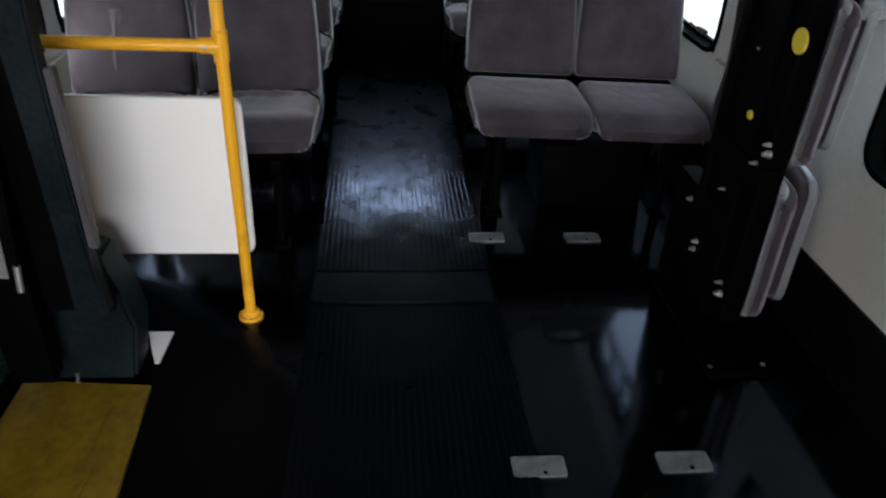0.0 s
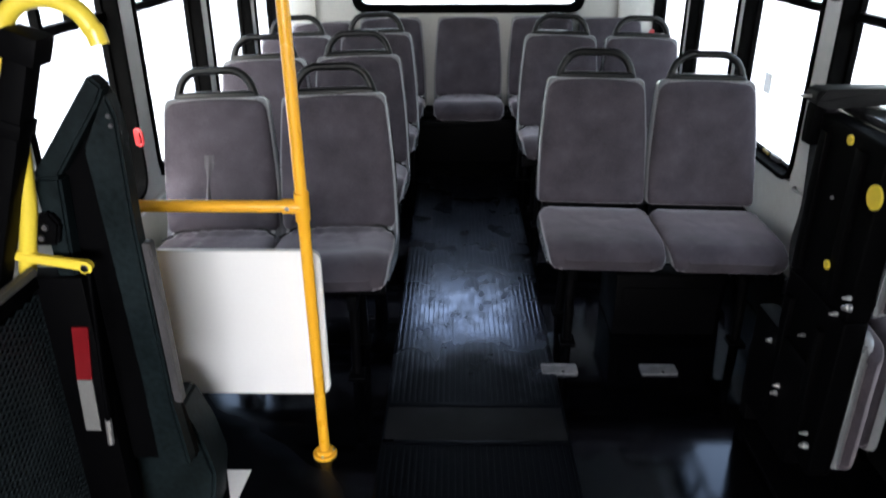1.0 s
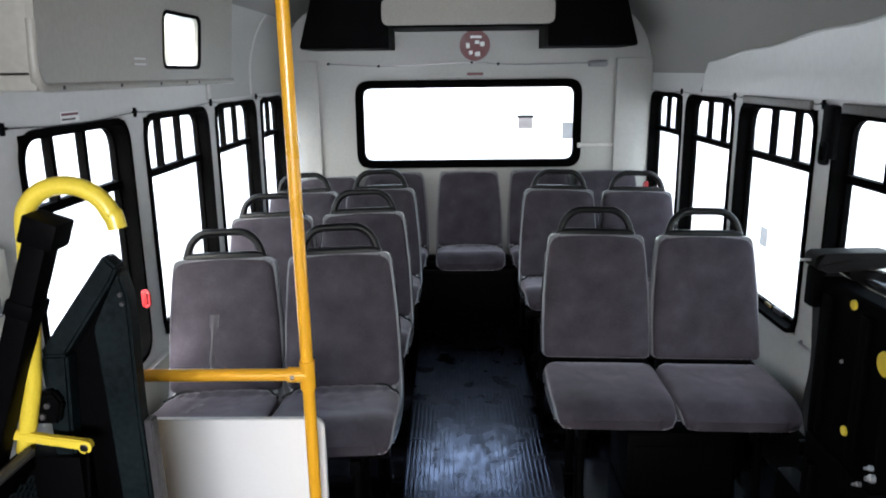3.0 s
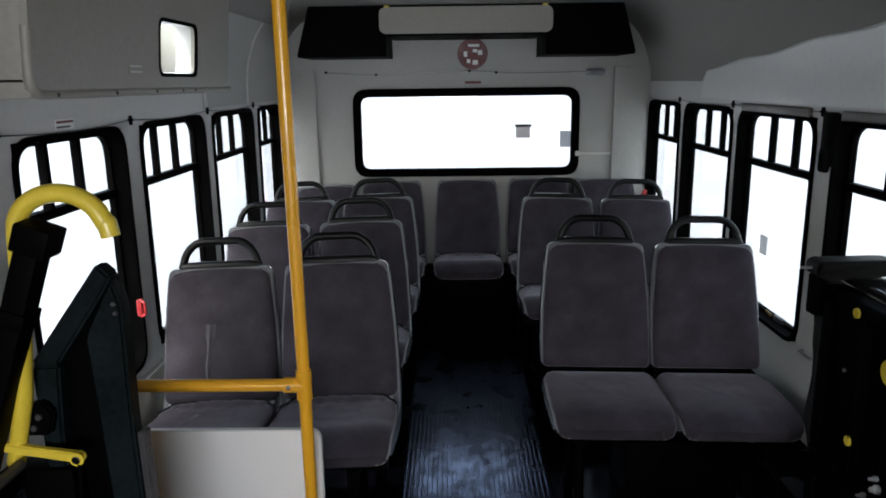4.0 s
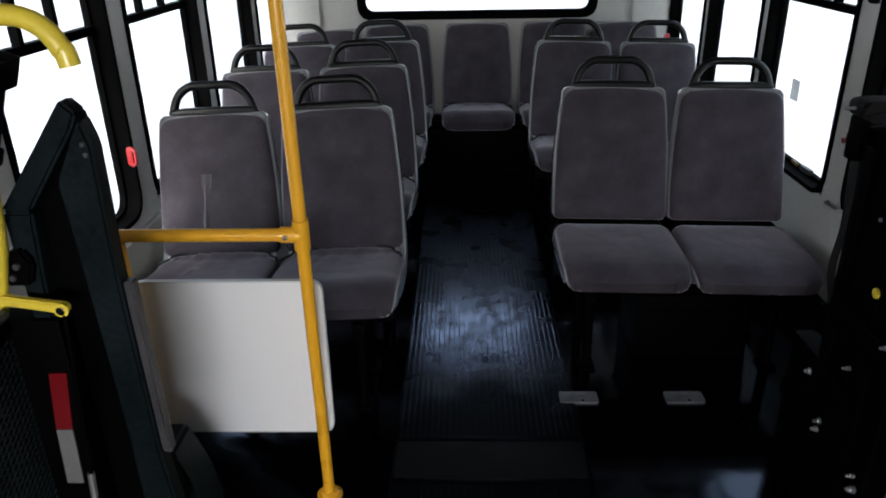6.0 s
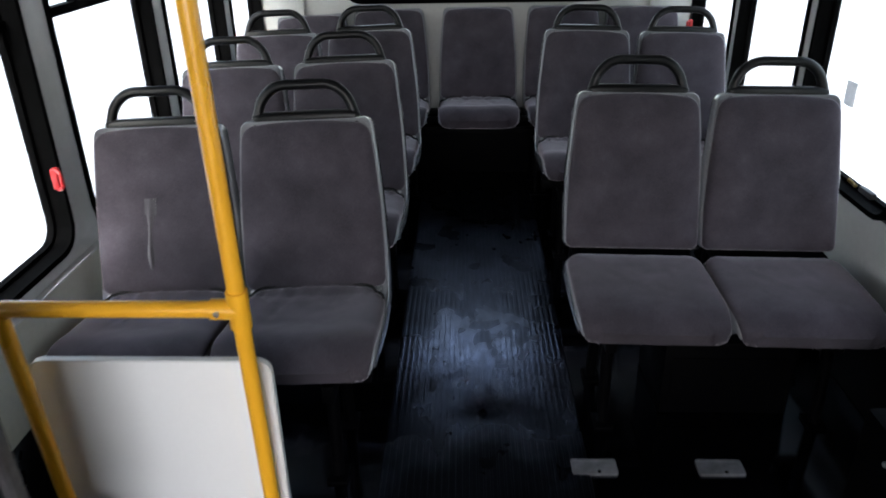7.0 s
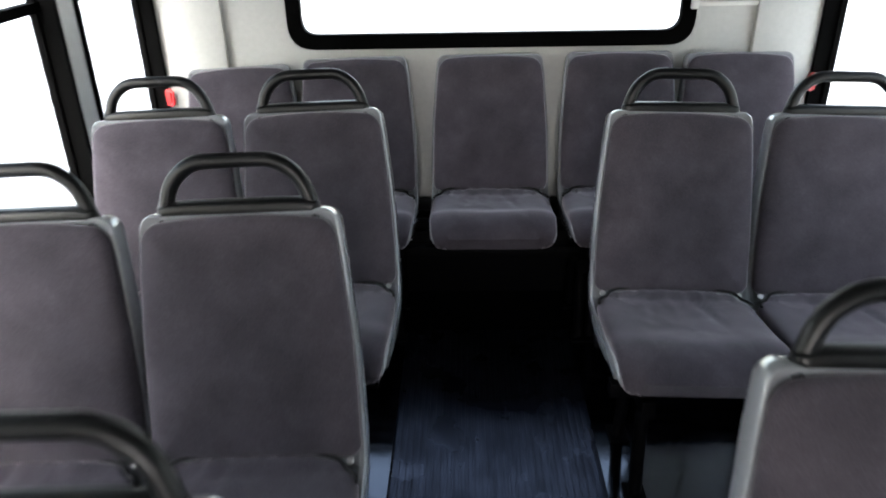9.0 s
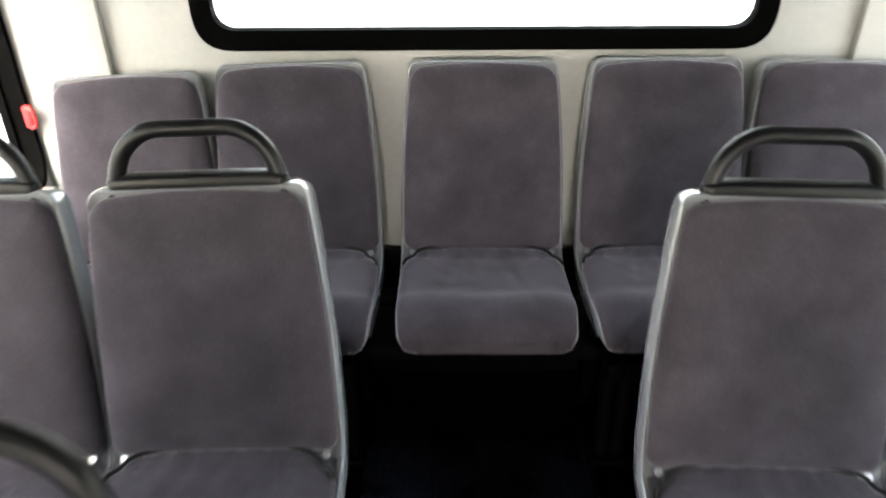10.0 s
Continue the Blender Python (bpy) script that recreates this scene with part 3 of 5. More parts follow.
# ---- windows ----
def side_window(name, wall, a, b):
    """A black rubber framed side window: fixed lower pane, bar, and three vent panes above."""
    sgn = 1 if wall == XR else -1
    m = Matrix(((0, 0, -sgn, wall + 0.062 * sgn), (1, 0, 0, 0), (0, 1, 0, 0), (0, 0, 0, 1)))
    w = tagged(new(name), "black rubber framed bus window with three vent panes", "window", "side windows", "structure")
    steps = 6
    part("window_frame", ring_slab(bmesh.new(), rrect(a, b, SILL, HEAD, 0.10, steps), rrect(a + 0.018, b - 0.018, SILL + 0.018, HEAD - 0.024, 0.085, steps), 0.072, m), RUBBER, w)
    part("inner_lip", ring_slab(bmesh.new(), rrect(a + 0.014, b - 0.014, SILL + 0.014, HEAD - 0.020, 0.088, steps), rrect(a + 0.030, b - 0.030, SILL + 0.030, HEAD - 0.034, 0.075, steps), 0.022, m), RUBBER, w)
    t = bmesh.new()
    slab(t, [(a + 0.016, BAR - 0.014), (b - 0.016, BAR - 0.014), (b - 0.016, BAR + 0.014), (a + 0.016, BAR + 0.014)], 0.03, m)
    part("transom_bar", t, RUBBER, w)
    third = (b - a - 0.09) / 3
    for k in (1, 2):
        c = a + 0.045 + third * k
        t = slab(bmesh.new(), [(c - 0.011, BAR + 0.013), (c + 0.011, BAR + 0.013), (c + 0.011, HEAD - 0.022), (c - 0.011, HEAD - 0.022)], 0.026, m)
        part("mullion", t, RUBBER, w)
    for lo, hi, c0, c1 in [(SILL + 0.014, BAR, a + 0.014, b - 0.014)] + [(BAR, HEAD - 0.018, a + 0.045 + third * k, a + 0.045 + third * (k + 1)) for k in range(3)]:
        t = slab(bmesh.new(), [(c0, lo), (c1, lo), (c1, hi), (c0, hi)], 0.004, m @ Matrix.Translation((0, 0, 0.008)))
        g = part("pane", t, GLASS, w)
        g.visible_shadow = False
    return w


for i, (a, b) in enumerate(WIN_R):
    w = side_window("window_right_%d" % (i + 1), XR, a, b)
    if i in (2, 3):
        # light caught by the frame's top lip, put in as a paler strip
        part("lit_head_strip", new_box(XR - 0.018, XR - 0.001, a + 0.05, b - 0.05, HEAD - 0.012, HEAD + 0.022, 0.006), DULLBROWN, w, "brownish strip standing for light on the frame's top lip")
for i, (a, b) in enumerate(WIN_L):
    side_window("window_left_%d" % (i + 1), XL, a, b)

rear = tagged(new("window_rear"), "wide rear bus window in a thick black rubber frame", "window", "", "structure")
m = Matrix(((1, 0, 0, 0), (0, 0, -1, YB + 0.012), (0, 1, 0, 0), (0, 0, 0, 1)))
part("window_frame", ring_slab(bmesh.new(), rrect(*RW, 0.10), rrect(RW[0] + 0.055, RW[1] - 0.055, RW[2] + 0.055, RW[3] - 0.055, 0.06), 0.035, m), RUBBER, rear)
g = part("pane", slab(bmesh.new(), [(RW[0] + 0.04, RW[2] + 0.04), (RW[1] - 0.04, RW[2] + 0.04), (RW[1] - 0.04, RW[3] - 0.04), (RW[0] + 0.04, RW[3] - 0.04)], 0.005, m @ Matrix.Translation((0, 0, -0.01))), GLASS, rear)
g.visible_shadow = False


# ---- seats ----
SHELL_RIM = [(0.020, -0.038), (0.006, -0.040), (0.0015, -0.037), (0.0, -0.032), (0.0012, -0.014), (0.0025, 0.000), (0.004, 0.005), (0.0065, 0.007), (0.0095, 0.006), (0.013, 0.002), (0.020, -0.002)]
PAD_EDGE = [(0.004, -0.004), (0.0, 0.004), (-0.001, 0.012), (0.001, 0.020), (0.006, 0.0265), (0.014, 0.0315), (0.028, 0.0365), (0.048, 0.0402), (0.072, 0.0425), (0.095, 0.0435)]


def bus_seat(fold=False, handle=True, deep=0.390):
    """One seat: origin on the floor under the crease of cushion and back; it faces -y."""
    s = thing("bus_seat", "", "seat", "")
    d = 0.405 if fold else deep
    up = -0.006 if fold else 0.034
    front = [(-d + 0.052, 0.352 + up), (-d + 0.018, 0.372 + up), (-d + 0.034, 0.397 + up), (-d + 0.090, 0.410 + up), (-0.2, 0.412 + 0.45 * up)]
    back = [(0.058, 0.52), (0.085, 0.60), (0.134, 0.77), (0.184, 0.945)]
    bw = [0.228, 0.226, 0.216, 0.202]
    if fold:
        part("seat_shell", moulded(Strip(front + [(0.0, 0.414)], [0.218, 0.226, 0.230, 0.231, 0.229, 0.226]), SHELL_RIM, 0.062, 0.03), SHELL, s, "glossy grey plastic seat shell")
        part("back_shell", moulded(Strip([(0.034, 0.445)] + back, [0.226] + bw), SHELL_RIM, 0.03, 0.030), SHELL, s, "glossy grey plastic back shell")
        part("hinge", new_box(-0.20, 0.20, 0.004, 0.075, 0.385, 0.440, 0.008), BLACKSTEEL, s, "black steel folding hinge")
    else:
        part("seat_shell", moulded(Strip(front + [(-0.03, 0.416), (0.032, 0.442)] + back, [0.218, 0.228, 0.232, 0.232, 0.231, 0.230, 0.228, 0.222, 0.213, 0.202]), SHELL_RIM, 0.062, 0.030, rings=14), SHELL, s, "glossy grey plastic seat shell")
        for x in (-0.196, 0.196):
            part("shell_rivet", disc(bmesh.new(), (x, 0.012, 0.446), (0, -0.55, 0.75), 0.008, 0.005, 12), ALU, s, "bright rivet at the crease")
    cush = Strip([(-d + 0.048, 0.350 + up), (-d + 0.016, 0.372 + up), (-d + 0.034, 0.398 + up), (-d + 0.090, 0.412 + up), (-0.2, 0.414 + 0.45 * up)] + ([(-0.004, 0.416)] if fold else [(-0.04, 0.416), (0.006, 0.428)]), [h - 0.0075 for h in (0.212, 0.224, 0.231, 0.231, 0.230, 0.228, 0.226)])
    part("seat_cushion", moulded(cush, PAD_EDGE, 0.066, 0.05 if fold else 0.065, 0.0, 0.0 if fold else 0.034, dish=0.006, crumple=0.0015 if fold else 0.0068, rings=20, roll=0.014), FABRIC, s, "grey fabric seat cushion")
    if not fold:
        # a thin dark tube stands for the shadow in the crease
        crease_line = [(x, q) for x, q in cush.outline(0.003, 0.066, 0.065, 0.0, 0.034) if q > cush.length - 0.07]
        part("crease_shadow", tube(bmesh.new(), [Vector(cush.place(x, q, 0.034)) for x, q in sorted(crease_line)], 0.0042, 6), WEBBING, s, "thin dark strip standing for the shadow in the crease")
    bk = Strip(([(0.031, 0.449)] if fold else [(0.033, 0.444)]) + back[:3] + [(0.177, 0.923)], [h - 0.0085 for h in (0.227, 0.227, 0.223, 0.214, 0.202)])
    part("back_cushion", moulded(bk, PAD_EDGE, 0.02 if fold else 0.03, 0.036, 0.0 if fold else 0.006, 0.014, dish=0.007, rings=16, lumbar=0.017), FABRIC, s, "grey fabric back cushion")
    if handle:
        z = 0.937
        t = tube(bmesh.new(), rounded([(-0.158, 0.192, z - 0.02), (-0.132, 0.206, z + 0.065), (-0.085, 0.212, z + 0.103), (0.085, 0.212, z + 0.103), (0.132, 0.206, z + 0.065), (0.158, 0.192, z - 0.02)], 0.06, 6), 0.0155, 14)
        h = part("grab_handle", t, BLACKTUBE, s, "black moulded grab handle")
        part("handle_base", pad([(0.176, z + 0.004), (0.194, z + 0.006), (0.212, z + 0.004)], [0.160, 0.166, 0.160], 0.021, count=10, sides=28, ends=(0.3, 0.3), trim=0.01), BLACKTUBE, h)
    return s


def pedestal(width, fold=False):
    """The black steel frame under a pair of seats; origin like the seat's."""
    p = thing("seat_pedestal", "black steel seat frame with two legs bolted to the floor", "seat frame", "seat frames")
    hw = width / 2
    for y in (-0.29, -0.06):
        part("cross_beam", new_box(-hw, hw, y - 0.02, y + 0.02, 0.350, 0.392, 0.004), BLACKSTEEL, p)
    for x in (-hw + 0.10, hw - 0.12):
        part("leg", new_box(x - 0.018, x + 0.018, -0.33, -0.02, 0.295, 0.351, 0.004), BLACKSTEEL, p)
        for y, lean in ((-0.27, -0.02), (-0.09, 0.05)):
            t = tube(bmesh.new(), [(x, y, 0.315), (x, y + lean, 0.012)], 0.019, 10)
            leg = part("leg", t, BLACKSTEEL, p)
            part("foot_plate", new_box(x - 0.03, x + 0.03, y + lean - 0.04, y + lean + 0.04, 0.0, 0.010, 0.003), BLACKSTEEL, leg)
    return p


PITCH = 0.455
LIFT = 0.03
RIGHT = (0.403, 0.403 + PITCH)
LEFT = (-0.645 - PITCH, -0.645)
seat_a, seat_f, seat_r = bus_seat(), bus_seat(fold=True), bus_seat(handle=False, deep=0.368)
used = set()


def place(proto, x, y, label, group, z=0.0, sag=0.0, pivot=0.0):
    """Sets a seat down; sag turns it, in degrees, about the aisle end of its bench."""
    m = Matrix.Translation((pivot, y, z + LIFT + 0.95)) @ Matrix.Rotation(radians(sag), 4, 'Y') @ Matrix.Translation((x - pivot, 0, -0.95))
    if proto.name not in used:
        used.add(proto.name)
        proto.matrix_basis = m
        ob = proto
    else:
        ob = copy_thing(proto, m)
    return tagged(ob, label, "seat", group)


for x in RIGHT:
    place(seat_f, x, 3.005, "folding grey fabric bus seat with black grab handle", "right hand seats", 0.0, 1.3, RIGHT[0])
for x in RIGHT:
    place(seat_a, x + 0.016, 4.238, "grey fabric bus seat with black grab handle", "right hand seats", -0.002, 1.8, RIGHT[0])
for y, out, lift_z in ((2.752, 0.0, -0.012), (3.536, 0.0, 0.0), (4.278, -0.012, 0.0)):
    for x in LEFT:
        worn = y < 3 and x < -1
        ob = place(seat_a, x - out, y, "grey fabric bus seat with a pale worn crease" if worn else "grey fabric bus seat with black grab handle", "left hand seats", lift_z, -2.1, LEFT[1])
        if worn:
            creased = ob
for x, drop, sag in ((-1.068, -0.035, -3.0), (-0.612, -0.006, -1.2), (-0.092, 0.0, 0.0), (0.400, 0.004, 0.0), (0.853, -0.004, 0.6)):
    place(seat_r, x, 5.045, "grey fabric bus seat against the rear wall", "rear bench seats", drop, sag, x)

ped = pedestal(0.90)
ped.matrix_basis = Matrix.Translation((sum(RIGHT) / 2, 3.005, 0))
for x, y in [(sum(RIGHT) / 2, 4.238)] + [(sum(LEFT) / 2, y) for y in (2.752, 3.536, 4.278)] + [(-0.85, 5.045), (-0.097, 5.045), (0.627, 5.045)]:
    copy_thing(ped, Matrix.Translation((x, y, 0)))

rb = thing("rear_seat_box", "black steel box frame under the rear bench seats", "seat frame", at=(MID, 5.11, 0))
part("front_plate", new_box(-1.21, 1.21, 0.0, 0.02, 0.0, 0.375, 0.004), BLACKSTEEL, rb)
part("top_plate", new_box(-1.21, 1.21, 0.02, 0.14, 0.355, 0.375, 0.004), BLACKSTEEL, rb)

# worn creases down the middle of the first window seat: low ridges that fade out at their ends
def ridge(points, across, wide, high):
    t = bmesh.new()
    path = smooth_path(points, 16)
    rows = []
    for k, p in enumerate(path):
        a, b = path[max(k - 1, 0)], path[min(k + 1, 15)]
        nrm = Vector(across).cross(b - a).normalized()
        fade = math.sin(math.pi * k / 15) ** 0.6
        rows.append([t.verts.new(p + Vector(across) * (wide * u) + nrm * (high * fade * math.exp(-5 * u * u) - 0.003)) for u in (-1, -0.7, -0.4, -0.2, 0, 0.2, 0.4, 0.7, 1)])
        rows[-1] += [t.verts.new(p + Vector(across) * (wide * u) - nrm * 0.010) for u in (1, -1)]
    for a, b in zip(rows, rows[1:]):
        for k in range(11):
            t.faces.new((a[k], a[(k + 1) % 11], b[(k + 1) % 11], b[k]))
    t.faces.new(rows[0][::-1]), t.faces.new(rows[-1])
    return t


part("worn_crease", ridge([(-0.030, 0.0800, 0.745), (-0.034, 0.0508, 0.66), (-0.040, 0.0240, 0.58), (-0.044, 0.0175, 0.50)][::-1], (1, 0, 0), 0.018, 0.010), WORN, creased, "worn crease in the fabric")
part("worn_crease", ridge([(-0.050, -0.10, 0.462), (-0.066, -0.16, 0.466), (-0.080, -0.21, 0.464)][::-1], (1, 0, 0), 0.012, 0.006), WORN, creased, "worn crease in the fabric")

# heater box under the folding seats
hb = thing("floor_heater", "dark painted floor heater box under the seats", "heater", at=(0.68, 2.92, 0))
part("casing", new_box(-0.21, 0.21, -0.16, 0.14, 0.0, 0.27, 0.012), BLACKSTEEL, hb)
part("lid", new_box(-0.215, 0.215, -0.165, 0.145, 0.27, 0.28, 0.004), BLACKSTEEL, hb)
part("front_grille", new_box(-0.18, 0.18, -0.164, -0.158, 0.05, 0.22, 0.002), BLACKSTEEL, hb)

# floor plates
for x, y in ((0.222, 2.499), (0.597, 2.500), (0.209, 1.357), (0.586, 1.360)):
    p = thing("floor_anchor", "worn silver metal anchor plate let into the floor", "floor plate", "floor anchors", (x, y, 0))
    pl = part("plate", slab(bmesh.new(), rrect(-0.068, 0.068, -0.031, 0.034, 0.010, 4), 0.0085), PLATEM, p)
    part("screw", disc(bmesh.new(), (0.012, -0.022, 0.0085), (0, 0, 1), 0.006, 0.002, 10), BLACKSTEEL, pl)
    part("lip", new_box(-0.06, 0.06, 0.022, 0.030, 0.0085, 0.0105, 0.0008), PLATEM, pl)

# ---- stanchion and modesty panel ----
st = thing("stanchion", "yellow powder coated stanchion with a cross rail", "grab rail", at=(-0.591, 2.010, 0))
part("pole", tube(bmesh.new(), rounded([(0, 0, 0.004), (0.007, -0.052, 0.872), (0.002, -0.076, ZC - 0.004)], 0.10, 8), 0.0165, 16), YELLOW, st)
part("rail", tube(bmesh.new(), [(0.007, -0.052, 0.872), (-0.445, -0.052, 0.872)], 0.0165, 16), YELLOW, st)
part("side_post", tube(bmesh.new(), rounded([(-0.43, -0.052, 0.872), (-0.455, -0.051, 0.862), (-0.455, 0, 0.01)], 0.03), 0.0165, 16), YELLOW, st)
t = tube(bmesh.new(), [(0.006, -0.049, 0.832), (0.007, -0.053, 0.912)], 0.0205, 16)
tube(t, [(0.007, -0.052, 0.872), (-0.045, -0.052, 0.872)], 0.0205, 16)
tee = part("tee_clamp", t, YELLOW, st)
part("clamp_screw", disc(bmesh.new(), (-0.030, -0.071, 0.872), (0, -1, 0), 0.006, 0.004, 12), ALU, tee)
t = disc(bmesh.new(), (0, 0, 0.0), (0, 0, 1), 0.038, 0.010, 24)
disc(t, (0, 0, 0.009), (0, 0, 1), 0.026, 0.016, 24)
fl = part("floor_flange", t, YELLOW, st)
for k in range(3):
    a = 2.1 * k + 0.4
    part("flange_screw", disc(bmesh.new(), (0.029 * math.cos(a), 0.029 * math.sin(a), 0.010), (0, 0, 1), 0.005, 0.004, 10), ALU, fl)
mp = thing("modesty_panel", "white laminate modesty panel with rounded corners behind the stanchion", "panel", at=(-0.812, 2.022, 0.231))
bd = part("board", slab(bmesh.new(), rrect(-0.254, 0.25, -0.004, 0.480, 0.035), 0.012, Matrix(((1, 0, 0, 0), (0, 0, 1, 0), (0, 1, 0, 0), (0, 0, 0, 1)))), PANEL, mp)

part("edge_band", ring_slab(bmesh.new(), rrect(-0.256, 0.252, -0.006, 0.482, 0.037), rrect(-0.252, 0.248, -0.002, 0.478, 0.033), 0.015, Matrix.Translation((0, -0.001, 0)) @ Matrix(((1, 0, 0, 0), (0, 0, 1, 0), (0, 1, 0, 0), (0, 0, 0, 1)))), PLATE, bd, "pale plastic edge band")

# ---- wheelchair lift, folded by the left wall ----
lift = thing("wheelchair_lift", "folded dark steel wheelchair lift with yellow handrail", "wheelchair lift", at=(-1.1, 1.7, 0))
O = Matrix.Translation((1.1, -1.7, 0))
XZ = Matrix(((1, 0, 0, 0), (0, 0, 1, 0), (0, 1, 0, 0), (0, 0, 0, 1)))


def lift_part(name, bm, mat, parent=None, label=""):
    bmesh.ops.transform(bm, matrix=O, verts=bm.verts[:])
    return part(name, bm, mat, parent or lift, label)


def plate_bm(outline, y, depth, bevel=0.006):
    """A steel plate facing the aisle: outline in x and z, front at y, with its long edges rounded."""
    t = slab(bmesh.new(), outline, depth, Matrix.Translation((0, y, 0)) @ XZ)
    if bevel:
        bmesh.ops.bevel(t, geom=[e for e in t.edges if e.calc_length() > 3 * bevel], offset=bevel, segments=2, affect='EDGES')
    return t


lift_part("tower", plate_bm([(-1.10, 0.29), (-0.85, 0.29), (-0.875, 0.49), (-0.898, 0.93), (-0.898, 1.20), (-0.905, 1.250), (-0.925, 1.270), (-1.078, 1.073), (-1.085, 0.62)], 1.645, 0.03, 0), BLACKSTEEL, None, "black steel tower back plate")
lift_part("head_plate", plate_bm([(-0.914, 1.288), (-1.077, 1.072), (-1.017, 1.073), (-0.905, 1.228), (-0.887, 1.262)], 1.60, 0.048), LIFTSTEEL)
lift_part("side_plate", plate_bm([(-1.077, 1.070), (-1.017, 1.071), (-1.028, 0.90), (-1.02, 0.50), (-1.065, 0.50), (-1.072, 0.86)], 1.603, 0.045), LIFTSTEEL)
lift_part("column", plate_bm([(-0.903, 1.226), (-0.953, 1.13), (-0.945, 0.975), (-0.930, 0.56), (-0.928, 0.30), (-0.848, 0.30), (-0.866, 0.49), (-0.876, 0.95), (-0.872, 1.20), (-0.886, 1.252)], 1.602, 0.048), LIFTSTEEL)
lift_part("column_edge", plate_bm([(-0.874, 0.915), (-0.865, 0.49), (-0.845, 0.485), (-0.855, 0.915)], 1.612, 0.03, 0.003), STEELGREY, None, "bare grey steel edge strip")
lift_part("base", plate_bm([(-1.12, 0.0), (-0.862, 0.0), (-0.835, 0.17), (-0.858, 0.285), (-0.900, 0.395), (-1.12, 0.40)], 1.715, 0.13, 0.010), LIFTSTEEL, None, "dark painted steel base housing")
for x, z in ((-1.045, 0.96), (-0.886, 1.205), (-0.884, 1.185)):
    lift_part("tower_bolt", disc(bmesh.new(), (x, 1.602, z), (0, -1, 0), 0.005, 0.005, 10), STEELGREY, None, "dull bolt head")
arc = [(-0.957 + 0.089 * math.cos(a), 1.572, 1.362 + 0.077 * math.sin(a)) for a in [math.pi * (1 - k / 14) for k in range(15)]]
hook = [(-1.125, 1.585, 0.86), (-1.085, 1.58, 1.01), (-1.054, 1.575, 1.25)] + arc[:-1] + [(-0.866, 1.572, 1.380), (-0.861, 1.572, 1.352)]
lift_part("handrail", tube(bmesh.new(), [Vector(p) for p in rounded(hook, 0.02, 3)], 0.0185, 14), LEMON, None, "yellow hooped handrail")
lever = lift_part("lever", plate_bm([(-1.20, 0.906), (-1.0, 0.872), (-0.978, 0.867), (-0.967, 0.878), (-0.974, 0.891), (-1.05, 0.901), (-1.20, 0.927)], 1.563, 0.018, 0.003), LEMON, None, "yellow steel lever arm")
lift_part("lever_bolt", disc(bmesh.new(), (-0.982, 1.563, 0.879), (0, -1, 0), 0.009, 0.007, 14), CHROME, lever)
lift_part("washer", disc(bmesh.new(), (-0.982, 1.5625, 0.879), (0, -1, 0), 0.015, 0.002, 18), LEMON, lever)
lift_part("pivot_bracket", plate_bm([(-1.13, 0.92), (-1.045, 0.92), (-1.03, 0.97), (-1.05, 1.0), (-1.08, 0.99), (-1.14, 0.95)], 1.585, 0.04), BLACKSTEEL)
for x, z in ((-1.062, 0.965), (-1.075, 0.94)):
    lift_part("bracket_bolt", disc(bmesh.new(), (x, 1.585, z), (0, -1, 0), 0.007, 0.006, 10), STEELGREY)
rod = lift_part("link_rod", tube(bmesh.new(), [Vector((-0.976, 1.560, 0.868)), Vector((-1.008, 1.560, 0.47))], 0.005, 8), BLACKSTEEL)
lift_part("rod_end", tube(bmesh.new(), [Vector((-1.008, 1.560, 0.475)), Vector((-1.014, 1.560, 0.405))], 0.008, 8), ALU, rod, "bright threaded rod end")
arm_dir = Matrix.Translation((-0.985, 1.545, 1.37)) @ Matrix.Rotation(radians(20), 4, 'Y')
lift_part("swing_arm", new_box(-0.028, 0.022, -0.03, 0.03, -0.66, 0.0, 0.010, m=arm_dir), BLACKSTEEL)
lift_part("arm_cap", new_box(-0.034, 0.036, -0.036, 0.036, -0.045, 0.012, 0.006, m=arm_dir), BLACKSTEEL)
lift_part("arm_collar", new_box(-0.031, 0.026, -0.034, 0.034, -0.20, -0.165, 0.006, m=arm_dir), BLACKSTEEL)
# folded platform with expanded metal deck
bar = lift_part("platform_edge", new_box(-1.160, -1.012, 1.590, 1.65, 0.10, 0.84, 0.006), BLACKSTEEL)
lift_part("reflective_tape", plate_bm([(-1.058, 0.716), (-1.020, 0.716), (-1.039, 0.573), (-1.075, 0.573)], 1.584, 0.004, 0), TAPERED_SHADED, bar, "red reflective tape")
lift_part("reflective_tape", plate_bm([(-1.075, 0.571), (-1.039, 0.571), (-1.046, 0.424), (-1.083, 0.424)], 1.584, 0.004, 0), TAPEWHITE_SHADED, bar, "white reflective tape")
frame_bm = new_box(-1.145, -1.11, 0.72, 1.59, 0.815, 0.855, 0.005)
box(frame_bm, -1.145, -1.11, 0.72, 0.76, 0.10, 0.815, 0.005)
box(frame_bm, -1.145, -1.11, 0.76, 1.59, 0.10, 0.14, 0.005)
lift_part("platform_frame", frame_bm, BLACKSTEEL)
lift_part("grab_bar", tube(bmesh.new(), [Vector((-1.10, 0.75, 0.88)), Vector((-1.10, 1.56, 0.87))], 0.012, 8), STEELGREY, None, "dull grey steel platform bar")
mesh = bmesh.new()
step_y, step_z = 0.034, 0.017
